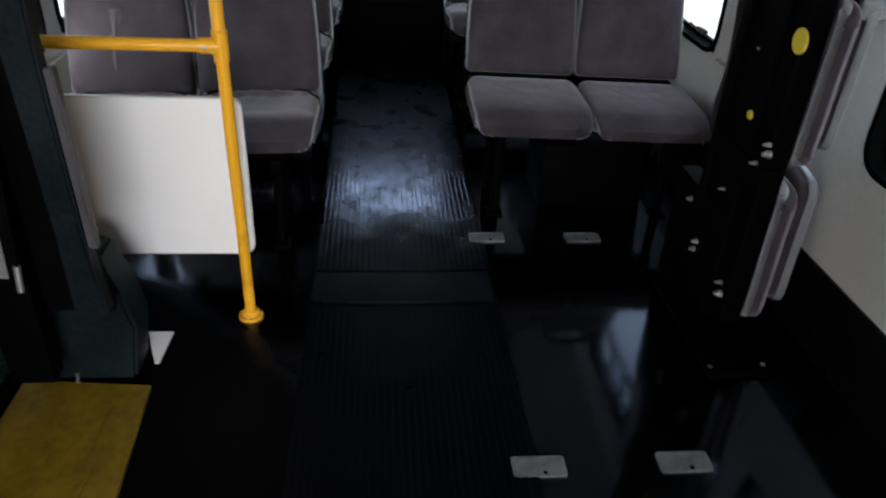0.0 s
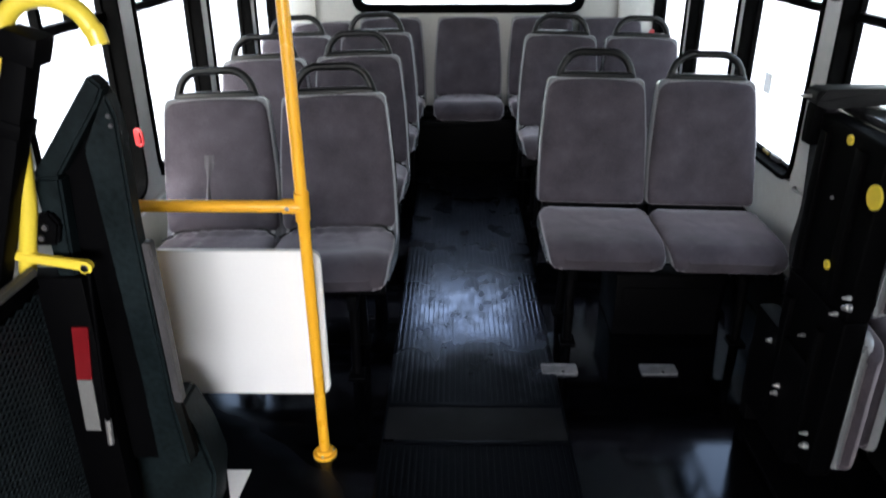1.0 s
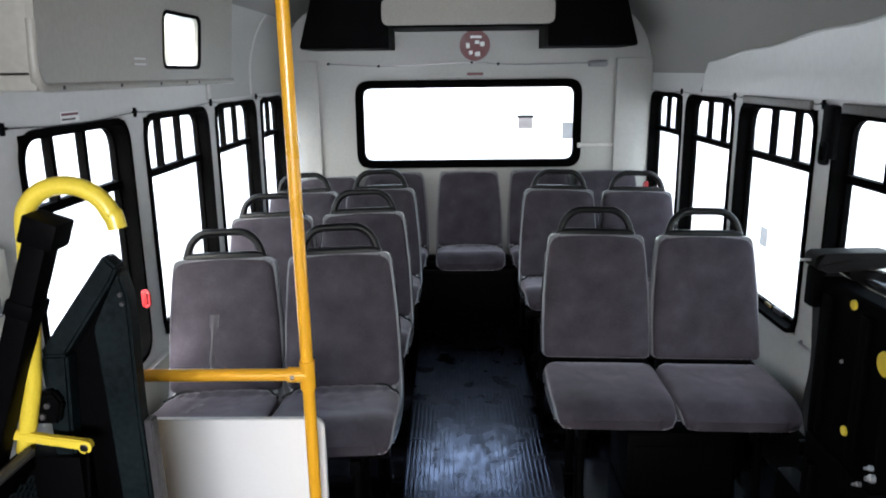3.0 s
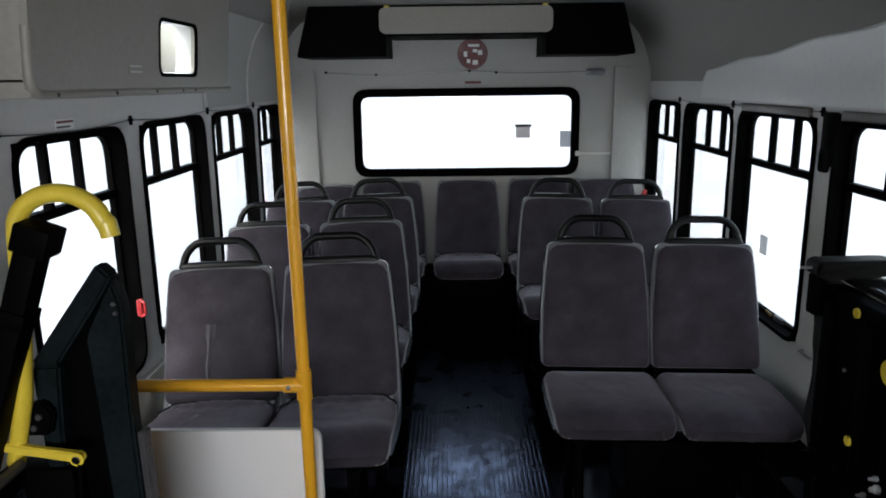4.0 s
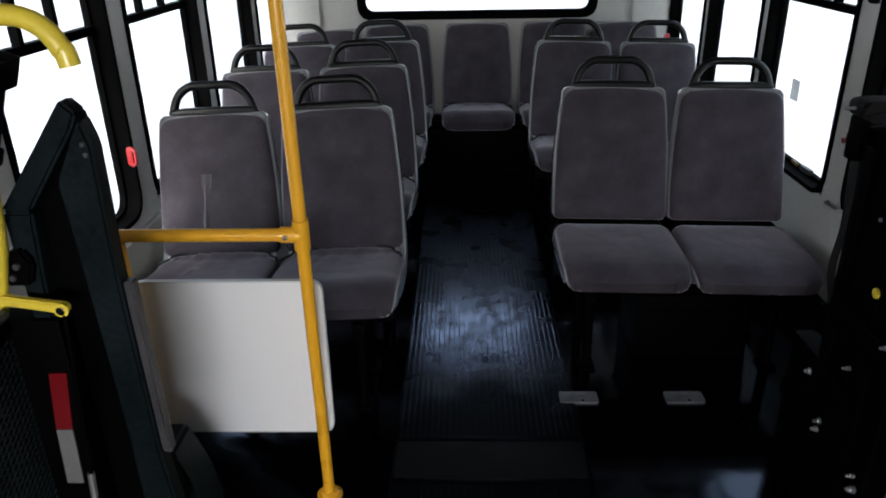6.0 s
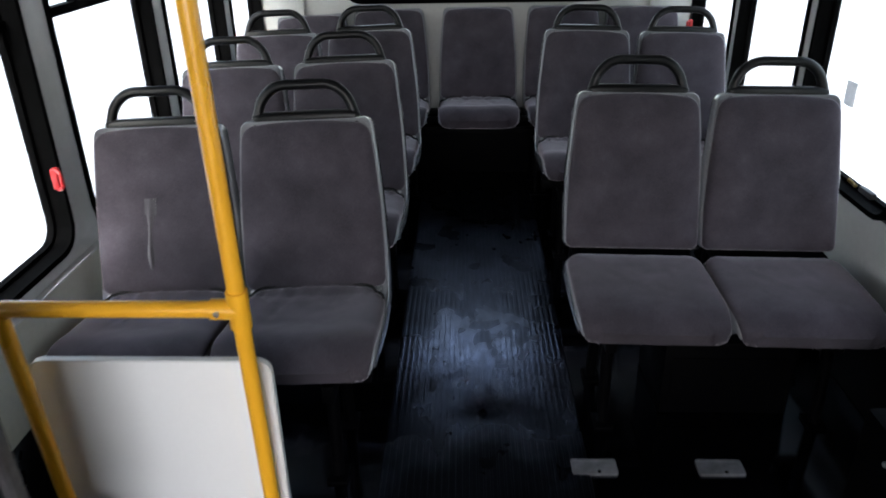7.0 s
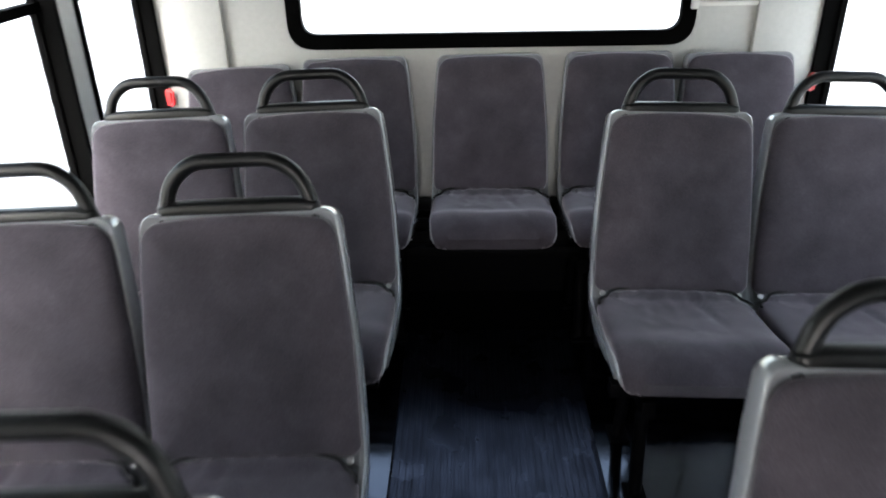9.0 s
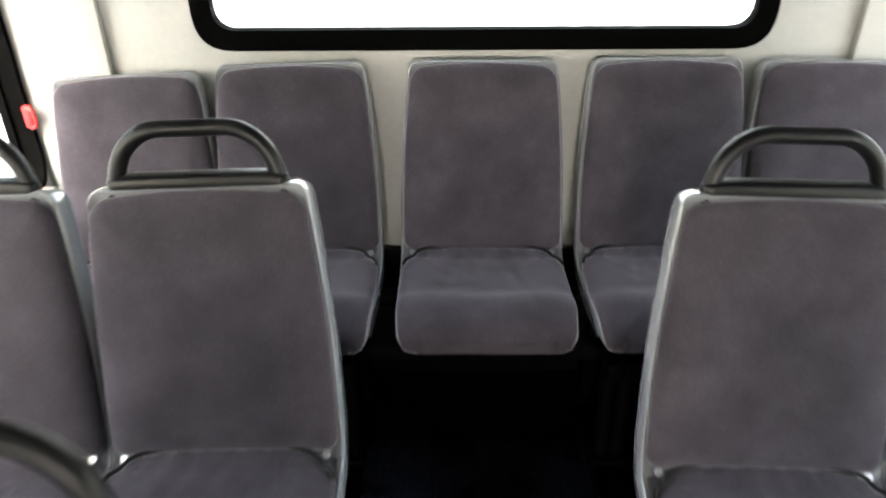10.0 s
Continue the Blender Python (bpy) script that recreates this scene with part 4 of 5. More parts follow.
for i in range(25):
    for k in range(39):
        y, z = 0.745 + i * step_y, 0.145 + k * step_z
        for dy, dz in ((step_y / 2, step_z / 2), (step_y / 2, -step_z / 2)):
            for q in (0, 1):
                a = Vector((-1.122, y + q * dy, z + (q and dz)))
                b = Vector((-1.122, y + dy + q * dy, z + dz - (q and dz)))
                if q:
                    b = Vector((-1.122, y + 2 * dy, z))
                n = Vector((0, -(b - a).z, (b - a).y)).normalized() * 0.0022
                v = [mesh.verts.new(p) for p in (a - n, a + n, b + n, b - n)]
                w = [mesh.verts.new(p.co + Vector((0.004, 0, 0))) for p in v]
                mesh.faces.new(w)
                mesh.faces.new((v[1], v[2], w[2], w[1]))
                mesh.faces.new((v[0], w[0], w[3], v[3]))
deck = lift_part("mesh_deck", mesh, DECKM, None, "dull dark expanded metal platform deck")
deck["kind"] = "stuff"
lift_part("deck_back", new_box(-1.142, -1.130, 0.745, 1.588, 0.12, 0.84), BLACKSTEEL)

flap = thing("threshold_plate", "worn yellow painted steel threshold plate on the floor", "floor plate", at=(-0.98, 1.342, 0))
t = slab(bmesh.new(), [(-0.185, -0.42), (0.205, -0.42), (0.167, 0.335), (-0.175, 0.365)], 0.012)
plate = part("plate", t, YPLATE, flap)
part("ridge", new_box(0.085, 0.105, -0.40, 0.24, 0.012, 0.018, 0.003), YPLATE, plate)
part("hinge_pin", tube(bmesh.new(), [Vector((-0.03, 0.35, 0.012)), Vector((-0.05, 0.41, 0.035))], 0.005, 8), ALU, plate)
tri = thing("floor_marker", "white triangular marker on the black floor", "floor marking", at=(-0.838, 1.873, 0))
part("marker", slab(bmesh.new(), [(-0.048, 0.056), (0.028, 0.056), (0.020, -0.09), (0.006, -0.09)], 0.004), WHITE, tri)
cb = thing("control_box", "pale grey wall control box beside the lift", "control box", at=(XL, 1.87, 0.97))
part("casing", new_box(0.0, 0.05, -0.10, 0.06, 0.0, 0.26, 0.008), CLOTHW, cb)
part("switch", new_box(0.05, 0.058, -0.04, 0.0, 0.10, 0.15, 0.003), SHELL, cb)


# ---- bench folded up against the right wall: two seats swung up on their side, their backs folded on the cushions ----
fb = thing("folded_bench", "double bus seat folded up against the wall showing its black underside", "seat", at=(0.95, 1.98, 0))
P = Matrix.Translation((-0.95, -1.98, 0))


def bench_part(name, bm, mat, parent=None, label=""):
    bmesh.ops.transform(bm, matrix=P, verts=bm.verts[:])
    return part(name, bm, mat, parent or fb, label)


THIN_RIM = [(i, h * 0.42 if h < 0 else h) for i, h in SHELL_RIM]
for zc, lean, dx in ((0.858, 1.5, 0.006), (0.362, 0.0, 0.0)):
    # the seat's width stands upright, its cushion faces the wall
    up = Matrix.Translation((0.50 + dx, 2.165, zc)) @ Matrix.Rotation(radians(lean), 4, 'X') @ Matrix(((0, 0, 1, 0), (0, 1, 0, 0), (-1, 0, 0, 0), (0, 0, 0, 1)))
    base = [(-0.400, 0.384), (-0.398, 0.392), (-0.355, 0.405), (-0.2, 0.409), (0.0, 0.412)]
    half = [0.217, 0.226, 0.228, 0.226, 0.222]
    t = moulded(Strip(base, half), THIN_RIM, 0.045, 0.03)
    bmesh.ops.transform(t, matrix=up, verts=t.verts[:])
    bench_part("seat_shell", t, SHELL, None, "glossy grey plastic seat shell on edge")
    t = moulded(Strip([(y, z + 0.002) for y, z in base], [h - 0.010 for h in half]), PAD_EDGE, 0.045, 0.04, dish=0.008, crumple=0.002, rings=12)
    bmesh.ops.transform(t, matrix=up, verts=t.verts[:])
    bench_part("seat_cushion", t, FABRIC, None, "grey fabric seat cushion")
    short = 0.76 if zc > 0.6 else 0.80
    fold = [(0.0, 0.508), (-0.15, 0.514), (-0.30, 0.512), (-0.432, 0.502)]
    t = moulded(Strip([(y * short, z + 0.004) for y, z in fold], [0.222, 0.222, 0.214, 0.200]), THIN_RIM, 0.03, 0.045)
    bmesh.ops.transform(t, matrix=up, verts=t.verts[:])
    bench_part("back_shell", t, SHELL, None, "glossy grey plastic back shell")
    t = moulded(Strip([(y * (short - 0.03), z + 0.002) for y, z in fold], [0.213, 0.213, 0.205, 0.192]), PAD_EDGE, 0.03, 0.04, dish=0.006, rings=12)
    bmesh.ops.transform(t, matrix=up, verts=t.verts[:])
    bench_part("back_cushion", t, FABRIC, None, "grey fabric back cushion")
    pan = bench_part("under_plate", new_box(0.815, 0.878, 1.772, 2.108, zc - 0.228, zc + (0.232 if zc > 0.6 else 0.266), 0.008, segs=3), BLACKSTEEL, None, "black painted seat pan")
    for y in (1.86, 2.05):
        bench_part("frame_rail", new_box(0.797, 0.818, y - 0.018, y + 0.018, zc - 0.20, zc + 0.20, 0.005), BLACKSTEEL, pan)
bench_part("side_bolster", new_box(0.868, 1.06, 1.84, 2.26, 1.0, 1.108, 0.022, segs=3), BLACKGLOSS, None, "glossy black moulded side cover")
bench_part("pivot_housing", new_box(0.80, 0.87, 1.88, 2.24, 0.08, 0.44, 0.02), BLACKSTEEL, None, "black pivot housing")
bench_part("wall_leg", new_box(0.81, 1.13, 2.19, 2.25, 0.0, 0.17, 0.006), BLACKSTEEL)
bench_part("foot_plate", new_box(0.78, 0.99, 1.68, 2.26, 0.0, 0.012, 0.003), BLACKSTEEL)
for y, z, r, x in ((1.765, 0.972, 0.031, 0.808), (1.92, 1.067, 0.013, 0.806), (1.878, 0.745, 0.013, 0.796), (1.96, 0.90, 0.005, 0.814)):
    bench_part("cap", disc(bmesh.new(), (x, y, z), (-1, 0, 0), r, 0.006, 24), LEMON if r > 0.01 else ALU, None, "round yellow plastic cap" if r > 0.01 else "bright rivet")
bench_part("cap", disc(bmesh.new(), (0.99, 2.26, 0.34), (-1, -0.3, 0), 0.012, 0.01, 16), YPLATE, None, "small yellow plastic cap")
for y, z, x, r in ((1.742, 0.690, 0.795, 0.011), (1.752, 0.712, 0.795, 0.007), (1.80, 0.640, 0.800, 0.007), (1.786, 0.231, 0.798, 0.011), (1.80, 0.262, 0.798, 0.007), (1.995, 0.285, 0.797, 0.009), (2.0, 0.255, 0.797, 0.009), (2.10, 0.380, 0.80, 0.010), (1.93, 0.50, 0.802, 0.006)):
    t = disc(bmesh.new(), (x + 0.006, y, z), (-1, 0, 0.1), r, 0.012, 8)
    disc(t, (x - 0.006, y, z), (-1, 0, 0.1), r * 0.6, 0.010, 8)
    bench_part("bolt", t, ALU, None, "bright bolt head")
for x, y in ((0.797, 1.72), (0.964, 1.725)):
    bench_part("foot_bolt", disc(bmesh.new(), (x, y, 0.011), (0, 0, 1), 0.007, 0.006, 8), ALU, None, "small bright bolt head")
t = slab(bmesh.new(), [(p.x, p.y) for p in rounded([(0.782, 1.116, 0), (0.782, 1.148, 0), (0.80, 1.156, 0), (0.985, 1.158, 0), (1.008, 1.148, 0), (1.008, 1.126, 0), (0.98, 1.114, 0), (0.82, 1.100, 0)], 0.012, 4, True)], 0.065, Matrix.Translation((0, 2.09, 0)) @ XZ)
bmesh.ops.bevel(t, geom=[e for e in t.edges if e.calc_length() > 0.06], offset=0.004, segments=2, affect='EDGES')
ar = bench_part("armrest", t, DARKPLASTIC, None, "dark grey moulded armrest")
bench_part("armrest_bracket", new_box(0.788, 0.822, 2.10, 2.15, 1.00, 1.112, 0.008), BLACKSTEEL, ar)
bench_part("armrest_pin", tube(bmesh.new(), [Vector((0.80, 2.12, 1.132)), Vector((0.752, 2.12, 1.133))], 0.004, 8), ALU, ar)

# restraint strap hanging by the window
sp = thing("restraint_strap", "black webbing restraint strap hanging on the window pillar", "strap", at=(1.095, 2.70, 1.5))
t = bmesh.new()
strip = [Vector((0, 0.0, 0.02)), Vector((-0.012, -0.02, -0.06)), Vector((-0.012, 0.0, -0.12)), Vector((-0.012, 0.005, -0.18))]
vs = []
for p in smooth_path([(q.x, q.y, q.z) for q in strip], 24):
    vs.append([t.verts.new(p + Vector((ox, oy, 0))) for ox, oy in ((0, -0.022), (0, 0.022), (0.003, 0.022), (0.003, -0.022))])
for a, b in zip(vs, vs[1:]):
    for k in range(4):
        t.faces.new((a[k], a[(k + 1) % 4], b[(k + 1) % 4], b[k]))
t.faces.new(vs[0]), t.faces.new(vs[-1][::-1])
part("webbing", t, WEBBING, sp)
t = new_box(-0.03, 0.0, -0.055, 0.02, -0.16, 0.02, 0.01)
part("anchor", t, BLACKSTEEL, sp)
t = ring_slab(bmesh.new(), rrect(-0.03, 0.03, -0.04, 0.04, 0.02), rrect(-0.018, 0.018, -0.024, 0.024, 0.014), 0.012, Matrix(((0, 0, 1, -0.035), (1, 0, 0, -0.02), (0, 1, 0, -0.14), (0, 0, 0, 1))))
part("buckle", t, BLACKSTEEL, sp)
hk = thing("strap_hook", "small red strap hook on the window pillar", "hook", at=(1.115, 2.74, 0.885))
part("hook", tube(bmesh.new(), rounded([(0.02, 0.0, 0.03), (-0.006, 0.0, 0.03), (-0.006, 0.012, -0.01), (-0.006, 0.03, -0.028), (-0.006, 0.038, -0.012)], 0.014), 0.005, 8), SIGNRED, hk)


# ---- pull cord and brackets above the windows ----
def pull_cord(x):
    c = thing("pull_cord", "thin stop request cord on brackets above the windows", "pull cord", "pull cords", (x, 0, 1.515))
    pts = []
    posts = (2.05, 2.86, 3.72, 4.55, 5.24)
    for a, b in zip(posts, posts[1:]):
        for k in range(8):
            u = k / 8
            pts.append(Vector((0, a + (b - a) * u, -0.012 * math.sin(math.pi * u))))
    part("cord", tube(bmesh.new(), pts + [Vector((0, 5.24, 0))], 0.0017, 6), STEELGREY, c)
    for y in posts[:4]:
        t = new_box(-0.006, 0.006, y - 0.005, y + 0.005, -0.018, 0.016, 0.003)
        box(t, -0.004, 0.004, y - 0.02, y + 0.02, -0.004, 0.004, 0.0015)
        part("bracket", t, BLACKSTEEL, c)
    return c


pull_cord(XR - 0.014)
pull_cord(XL + 0.014)

# red emergency releases on the window frames
for x, y, z in ((XL + 0.012, 2.765, 0.836), (XL + 0.012, 5.215, 0.825), (XR - 0.012, 5.20, 0.86)):
    r = thing("window_release", "red emergency window release handle on the black frame", "release handle", "window releases", (x, y, z))
    sg = 1 if x < 0 else -1
    part("handle", new_box(-0.004, 0.018, -0.012, 0.012, -0.032, 0.032, 0.006) if sg > 0 else new_box(-0.018, 0.004, -0.012, 0.012, -0.032, 0.032, 0.006), RED, r)
    part("grip", tube(bmesh.new(), rounded([(0.010 * sg, -0.008, 0.032), (0.030 * sg, -0.016, 0.024), (0.030 * sg, -0.016, -0.024), (0.010 * sg, -0.008, -0.032)], 0.01), 0.0055, 8), RED, r)
# latch on the lower frame of the second right window
lt = thing("window_latch", "brass coloured latch on the lower window frame", "latch", at=(XR - 0.02, 3.02, 0.680))
part("catch", new_box(-0.016, 0.004, -0.04, 0.04, -0.010, 0.010, 0.005), STEELGREY, lt)
part("spring", tube(bmesh.new(), [Vector((-0.015, 0.06, 0.0)), Vector((-0.015, 0.11, 0.004))], 0.006, 8), YPLATE, lt)
st2 = thing("window_sticker", "small grey printed sticker on the window glass", "sticker", at=(XR + 0.046, 3.397, 0.906))
part("sticker", new_box(-0.0015, 0.0015, -0.034, 0.034, -0.042, 0.042), DECAL, st2)
st3 = thing("window_sticker", "small grey printed sticker on the rear glass", "sticker", at=(0.590, YB + 0.012, 1.238))
part("sticker", new_box(-0.036, 0.036, -0.0015, 0.0015, -0.055, 0.055), DECAL, st3)

# ---- rear wall fittings ----
for name, x0, x1 in (("corner_trim_left", XL + 0.001, -1.112), ("corner_trim_right", 0.904, XR - 0.001)):
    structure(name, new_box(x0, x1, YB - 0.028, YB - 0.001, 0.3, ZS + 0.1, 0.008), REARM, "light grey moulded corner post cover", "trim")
sgn = thing("round_sign", "round dark red prohibition sign with white pictograms on the rear wall", "sign", at=(-0.048, YB, 1.814))
part("disc", disc(bmesh.new(), (0, -0.001, 0), (0, -1, 0), 0.102, 0.003, 40), SIGNRED, sgn)
part("rim_ring", ring_slab(bmesh.new(), [(0.100 * math.cos(2 * math.pi * k / 40), 0.100 * math.sin(2 * math.pi * k / 40)) for k in range(40)], [(0.088 * math.cos(2 * math.pi * k / 40), 0.088 * math.sin(2 * math.pi * k / 40)) for k in range(40)], 0.002, Matrix.Translation((0, -0.0065, 0)) @ XZ), SIGNRED, sgn)
for x0, x1, z0, z1 in ((-0.03, 0.045, 0.045, 0.062), (-0.06, -0.035, -0.02, 0.015), (0.0, 0.03, 0.008, 0.03), (0.035, 0.065, -0.008, 0.022), (-0.04, -0.015, -0.06, -0.035), (0.0, 0.035, -0.072, -0.042)):
    part("pictogram", new_box(x0, x1, -0.0065, -0.0045, z0, z1, 0.0008), WHITE, sgn)
part("slash", new_box(-0.085, 0.085, -0.0075, -0.0055, -0.006, 0.006, 0.0008, m=Matrix.Rotation(radians(40), 4, 'Y')), SIGNRED, sgn)
cab = thing("sign_caption", "faded red caption strip under the round sign", "label", at=(-0.046, YB, 1.626))
part("caption", new_box(-0.055, 0.055, -0.002, 0.0, -0.009, 0.009), SIGNRED, cab)
wire = thing("rear_cable", "thin grey cable clipped across the rear wall to a marker lamp", "cable", at=(-0.1, YB - 0.008, 1.690))
pts = smooth_path([(-0.94, 0, 0.012), (-0.6, 0, -0.006), (-0.3, 0, 0.0), (0.03, 0, 0.012), (0.3, 0, -0.004), (0.6, 0, -0.004), (0.83, 0, 0.0)], 40)
part("cable", tube(bmesh.new(), pts, 0.003, 6), SHELL, wire)
part("lamp", pad([(-0.02, 0.0), (0.0, 0.0), (0.02, 0.0)], [0.06, 0.065, 0.06], 0.022, count=9, ends=(0.3, 0.3)), SHELL, wire, "oval grey lamp body").location = (0.88, -0.002, -0.005)
for x, z in ((-0.94, 0.012), (-0.6, -0.006), (0.03, 0.012), (0.21, 0.0)):
    part("clip", new_box(x - 0.008, x + 0.008, -0.006, 0.006, z - 0.008, z + 0.008, 0.002), BLACKSTEEL, wire)
rh = thing("rear_window_latch", "pale latch and strap beside the rear window", "latch", at=(0.662, YB - 0.03, 1.140))
part("latch", new_box(-0.008, 0.018, -0.010, 0.008, -0.016, 0.018, 0.004), CLOTHW, rh, "pale latch")
part("strap", new_box(0.018, 0.29, 0.010, 0.027, -0.008, 0.008, 0.002), CLOTHW, rh, "pale strap")

# ---- overhead units ----
ac = thing("overhead_air_unit", "black overhead air unit with beige front panel under the ceiling", "air conditioner", at=(-0.103, 4.75, 1.767))
for sgx in (-1, 1):
    o = [(0.480, 0.018), (1.012, 0.018), (1.020, 0.030), (0.936, 0.325), (0.480, 0.325)]
    o = [(sgx * a, b) for a, b in o]
    part("side_housing", slab(bmesh.new(), o, 0.50, XZ), BLACKSTEEL, ac, "black side housing")
part("front_panel", slab(bmesh.new(), rrect(-0.515, 0.515, 0.148, 0.30, 0.045), 0.03, Matrix.Translation((0, -0.035, 0)) @ XZ), BOXM, ac, "beige front panel")
part("lower_trim", new_box(-0.47, 0.47, -0.02, 0.48, 0.135, 0.154, 0.004), BLACKSTEEL, ac)
part("grille", new_box(-0.46, 0.46, -0.004, 0.48, 0.30, 0.325, 0.004), BLACKSTEEL, ac)
for x in (-0.47, 0.47):
    part("amber_lamp", new_box(x - 0.014, x + 0.014, -0.03, 0.01, 0.285, 0.32, 0.005), LEMON, ac, "small amber marker")

# beige overhead cover with a small window, above the left windows
hd = thing("overhead_cover", "beige overhead cover panel with a small glazed opening", "cover panel", at=(XL, 2.0, 1.595))
lean = Matrix(((0, 0, -1, 0.13), (1, 0, 0, 0), (0, 1, 0, 0.035), (0, 0, 0, 1))) @ Matrix.Rotation(radians(-5), 4, 'X')
W0, W1, H0, H1 = 0.87, 1.25, 0.048, 0.232
t = bmesh.new()
k_out, k_in = rrect(0.035, 1.695, -0.018, 0.42, 0.05), rrect(W0, W1, H0, H1, 0.035)
ring_slab(t, k_out, k_in, 0.02, lean)
part("panel", t, BOXM, hd, "", False)
part("end_cap", new_box(0.001, 0.128, 0.037, 0.055, 0.06, 0.47, 0.004), BOXM, hd)
part("end_cap", new_box(0.001, 0.128, 1.675, 1.693, 0.05, 0.47, 0.004), BOXM, hd)
t = tube(bmesh.new(), rounded([(0.135, 0.037, 0.19), (0.125, 0.037, 0.022), (0.125, 1.72, 0.020)], 0.06, 8), 0.013, 10)
fln = part("edge_bead", t, BOXM, hd, "rounded lower edge bead")
part("underside", new_box(0.001, 0.122, 0.045, 1.71, 0.014, 0.055, 0.004), BOXM, hd)
for y in (0.15, 0.5, 0.82, 1.08, 1.22):
    part("flange_screw", disc(bmesh.new(), (0.136, y, 0.021), (1, 0, 0), 0.006, 0.004, 10), STEELGREY, fln)
part("gasket", ring_slab(bmesh.new(), rrect(W0 - 0.012, W1 + 0.012, H0 - 0.012, H1 + 0.012, 0.045), rrect(W0 + 0.001, W1 - 0.001, H0 + 0.001, H1 - 0.001, 0.035), 0.010, lean @ Matrix.Translation((0, 0, -0.003))), RUBBER, hd, "black rubber gasket")
part("reveal", ring_slab(bmesh.new(), rrect(W0 - 0.01, W1 + 0.01, H0 - 0.01, H1 + 0.01, 0.04), rrect(W0, W1, H0, H1, 0.035), 0.06, lean @ Matrix.Translation((0, 0, 0.021))), PLATE, hd, "pale moulded reveal")
g = part("pane", slab(bmesh.new(), rrect(W0, W1, H0, H1, 0.03), 0.004, lean @ Matrix.Translation((0, 0, 0.075))), GLASS, hd, "small glass pane")
g.visible_shadow = False
lb = thing("wall_label", "small faded printed label on the overhead cover", "label", at=(XL + 0.135, 2.66, 1.69))
part("label", new_box(0, 0.002, -0.055, 0.055, -0.018, 0.018), BOXM, lb)
for z in (-0.012, 0.006):
    part("print_bar", new_box(0.0025, 0.0035, -0.045, 0.045, z, z + 0.006), PLATE, lb)

wl = thing("warning_label", "small pale printed label on the wall above the window", "label", at=(XL + 0.001, 2.42, 1.525))
part("label", new_box(0, 0.002, -0.055, 0.055, -0.016, 0.016), WHITE, wl)
part("print_bar", new_box(0.0022, 0.003, -0.05, 0.05, 0.004, 0.012), SIGNRED, wl)
part("print_bar", new_box(0.0022, 0.003, -0.05, 0.03, -0.010, -0.004), STEELGREY, wl)

# pale smooth liner on the upper right wall with a rounded sloping edge, following the cove
def cove(z, off):
    """The place of the right wall or cove at height z, off inwards."""
    if z <= ZS:
        return XR - off
    s_ = min(1.0, (z - ZS) / (ZC - ZS))
    return XR - 0.34 * (1 - math.sqrt(1 - s_ * s_)) - off


def liner_top(y):
    u = (4.23 - y) / 1.85
    return 1.668 + 0.138 * u + 0.006 * math.sin(9 * y) - 0.15 * max(0.0, 1 - (4.23 - y) / 0.12) ** 2


def cove_sheet(side, y0, y1, z0, top, count):
    """A thin sheet on the wall and cove, from height z0 up to top(y); side -1 is the lift side."""
    t = bmesh.new()
    cols = []
    flip = lambda x: x if side > 0 else XL + XR - x
    for k in range(count):
        y = y0 + (y1 - y0) * k / (count - 1)
        hi = min(top(y), 1.98)
        cols.append([[t.verts.new((flip(cove(z0 + (hi - z0) * q / 10, off)), y, z0 + (hi - z0) * q / 10)) for q in range(11)] for off in (0.002, 0.008)])
    for a, c in zip(cols, cols[1:]):
        for lay in (0, 1):
            for q in range(10):
                t.faces.new((a[lay][q], a[lay][q + 1], c[lay][q + 1], c[lay][q]))
        for q in (0, 10):
            t.faces.new((a[0][q], a[1][q], c[1][q], c[0][q]))
    for c in (cols[0], cols[-1]):
        for q in range(10):
            t.faces.new((c[0][q], c[0][q + 1], c[1][q + 1], c[1][q]))
    return t


lnr = thing("wall_liner", "pale smooth plastic liner on the upper side wall", "liner")
part("liner", cove_sheet(1, 0.9, 4.23, 1.535, liner_top, 70), PLATE, lnr)
part("edge_bead", tube(bmesh.new(), [Vector((cove(liner_top(y), 0.006), y, liner_top(y))) for y in [0.9 + 3.28 * k / 60 for k in range(61)]], 0.005, 6), PLATE, lnr, "rounded upper edge of the liner")
lnr2 = thing("wall_liner", "pale smooth liner on the upper wall beside the overhead cover", "liner")
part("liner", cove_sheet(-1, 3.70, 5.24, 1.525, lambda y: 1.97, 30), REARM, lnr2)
for y in (3.72, 4.46):
    part("joint_strip", cove_sheet(-1, y - 0.012, y + 0.012, 1.53, lambda q: 1.965, 3), WALLM, lnr2, "pale joint strip").location = (0.0065, 0, 0)
# added sheet: the shade ahead of the overhead cover is put into its colour
front_sheet = thing("door_header", "dull grey sheet added over the front wall and cove for their shade", "panel")
part("panel", cove_sheet(-1, 0.2, 1.965, 1.48, lambda y: 1.97, 20), SHADEM, front_sheet)

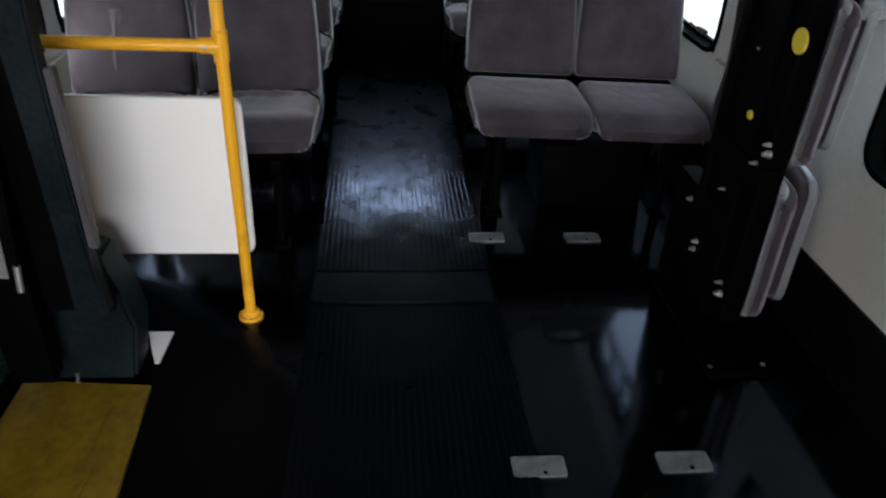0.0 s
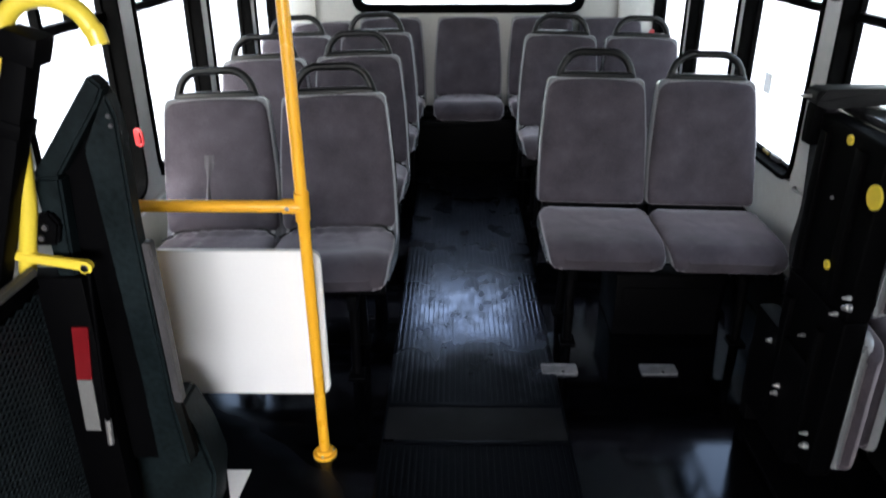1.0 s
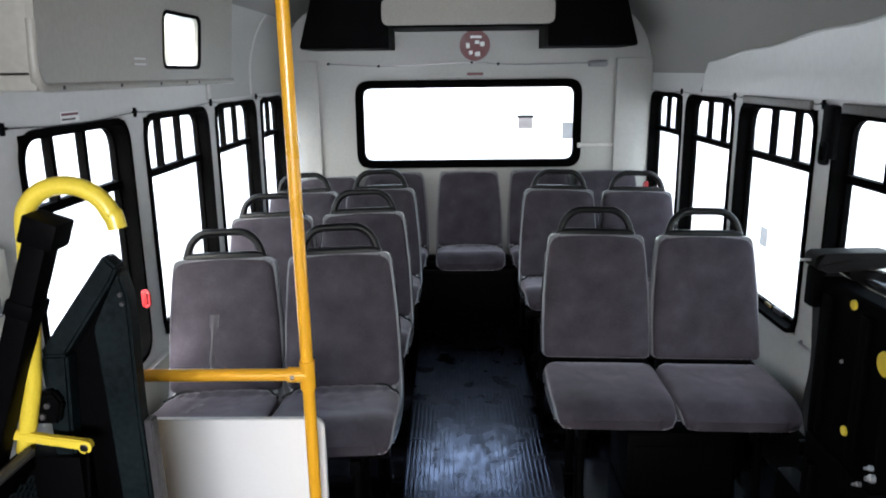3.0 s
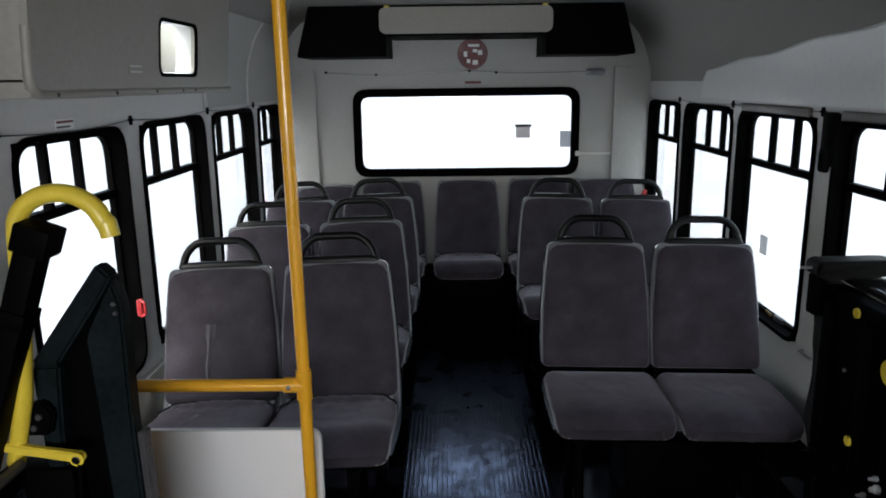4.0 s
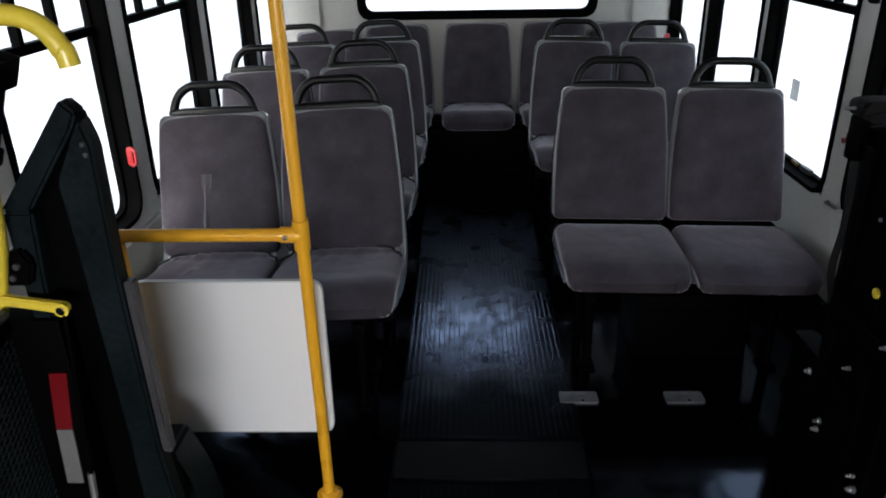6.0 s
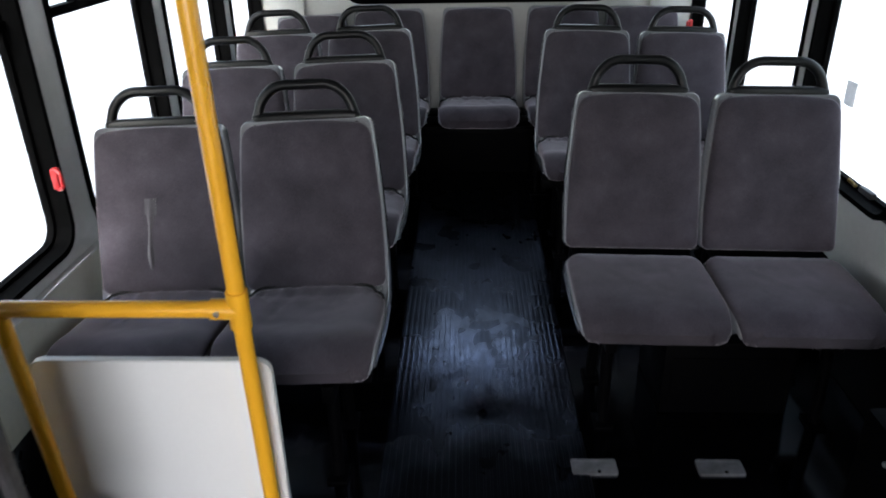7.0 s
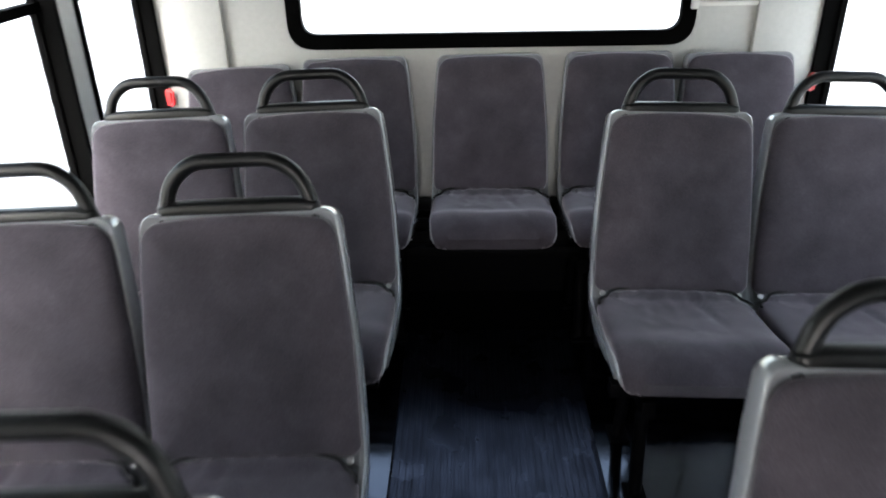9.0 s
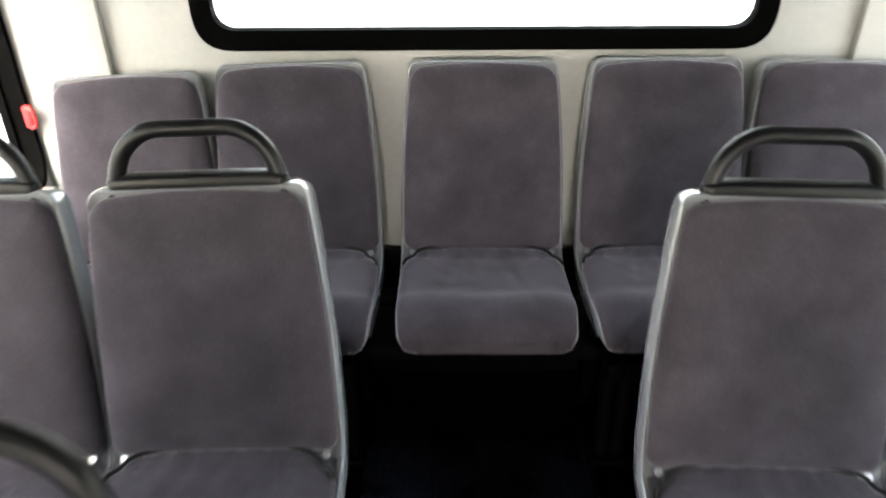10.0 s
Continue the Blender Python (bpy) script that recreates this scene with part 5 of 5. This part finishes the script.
# pale ledge rail along the left wall
lg = thing("wall_ledge", "pale metal seat mounting rail along the wall by the lift", "rail", at=(XL, 0, 0))
part("rail", new_box(0.012, 0.045, 3.0, 5.29, 0.43, 0.46, 0.006), WALLM, lg)
lg2 = thing("wall_ledge", "pale metal seat mounting rail along the side wall", "rail", at=(XR, 0, 0))
part("rail", new_box(-0.045, -0.012, 3.3, 5.29, 0.43, 0.46, 0.006), WALLM, lg2)

# webbing tether from the folded bench down to the floor
tt = thing("tether_strap", "black webbing tether hanging beside the folded bench", "strap", at=(0.92, 2.30, 0.4))
t = bmesh.new()
vs = []
for p in smooth_path([(-0.11, -0.17, 0.66), (-0.02, 0.0, 0.60), (-0.002, 0.0, 0.36), (-0.012, 0.0, 0.21), (0.012, 0.0, 0.07), (0.0, 0.02, -0.10), (-0.02, 0.02, -0.395)], 24):
    vs.append([t.verts.new(p + Vector((ox, oy, 0))) for ox, oy in ((-0.012, 0), (0.012, 0), (0.012, 0.003), (-0.012, 0.003))])
for a, c in zip(vs, vs[1:]):
    for k in range(4):
        t.faces.new((a[k], a[(k + 1) % 4], c[(k + 1) % 4], c[k]))
t.faces.new(vs[0]), t.faces.new(vs[-1][::-1])
part("webbing", t, WEBBING, tt)
part("tether_buckle", new_box(-0.02, 0.02, -0.006, 0.012, 0.04, 0.09, 0.005), BLACKSTEEL, tt)
ch = thing("wall_hook", "small bright metal hook on the wall below the window", "hook", at=(XR, 2.80, 0.61))
part("hook", tube(bmesh.new(), rounded([(0.0, 0.06, 0.0), (-0.02, 0.05, 0.0), (-0.022, -0.05, 0.004), (-0.006, -0.07, 0.012)], 0.015), 0.006, 8), ALU, ch)

# ---- outside: a low grey box far off in the yard, added for an unidentified dark shape ----
ub = thing("utility_cabinet", "low grey box far off in the yard, stand-in for an unidentified shape", "cabinet", at=(2.95, 33.0, -0.85))
part("casing", new_box(-0.30, 0.30, -0.2, 0.2, 0.0, 0.48, 0.02), STEELGREY, ub)
part("lid", new_box(-0.36, 0.36, -0.24, 0.24, 0.48, 0.56, 0.02), BLACKSTEEL, ub)
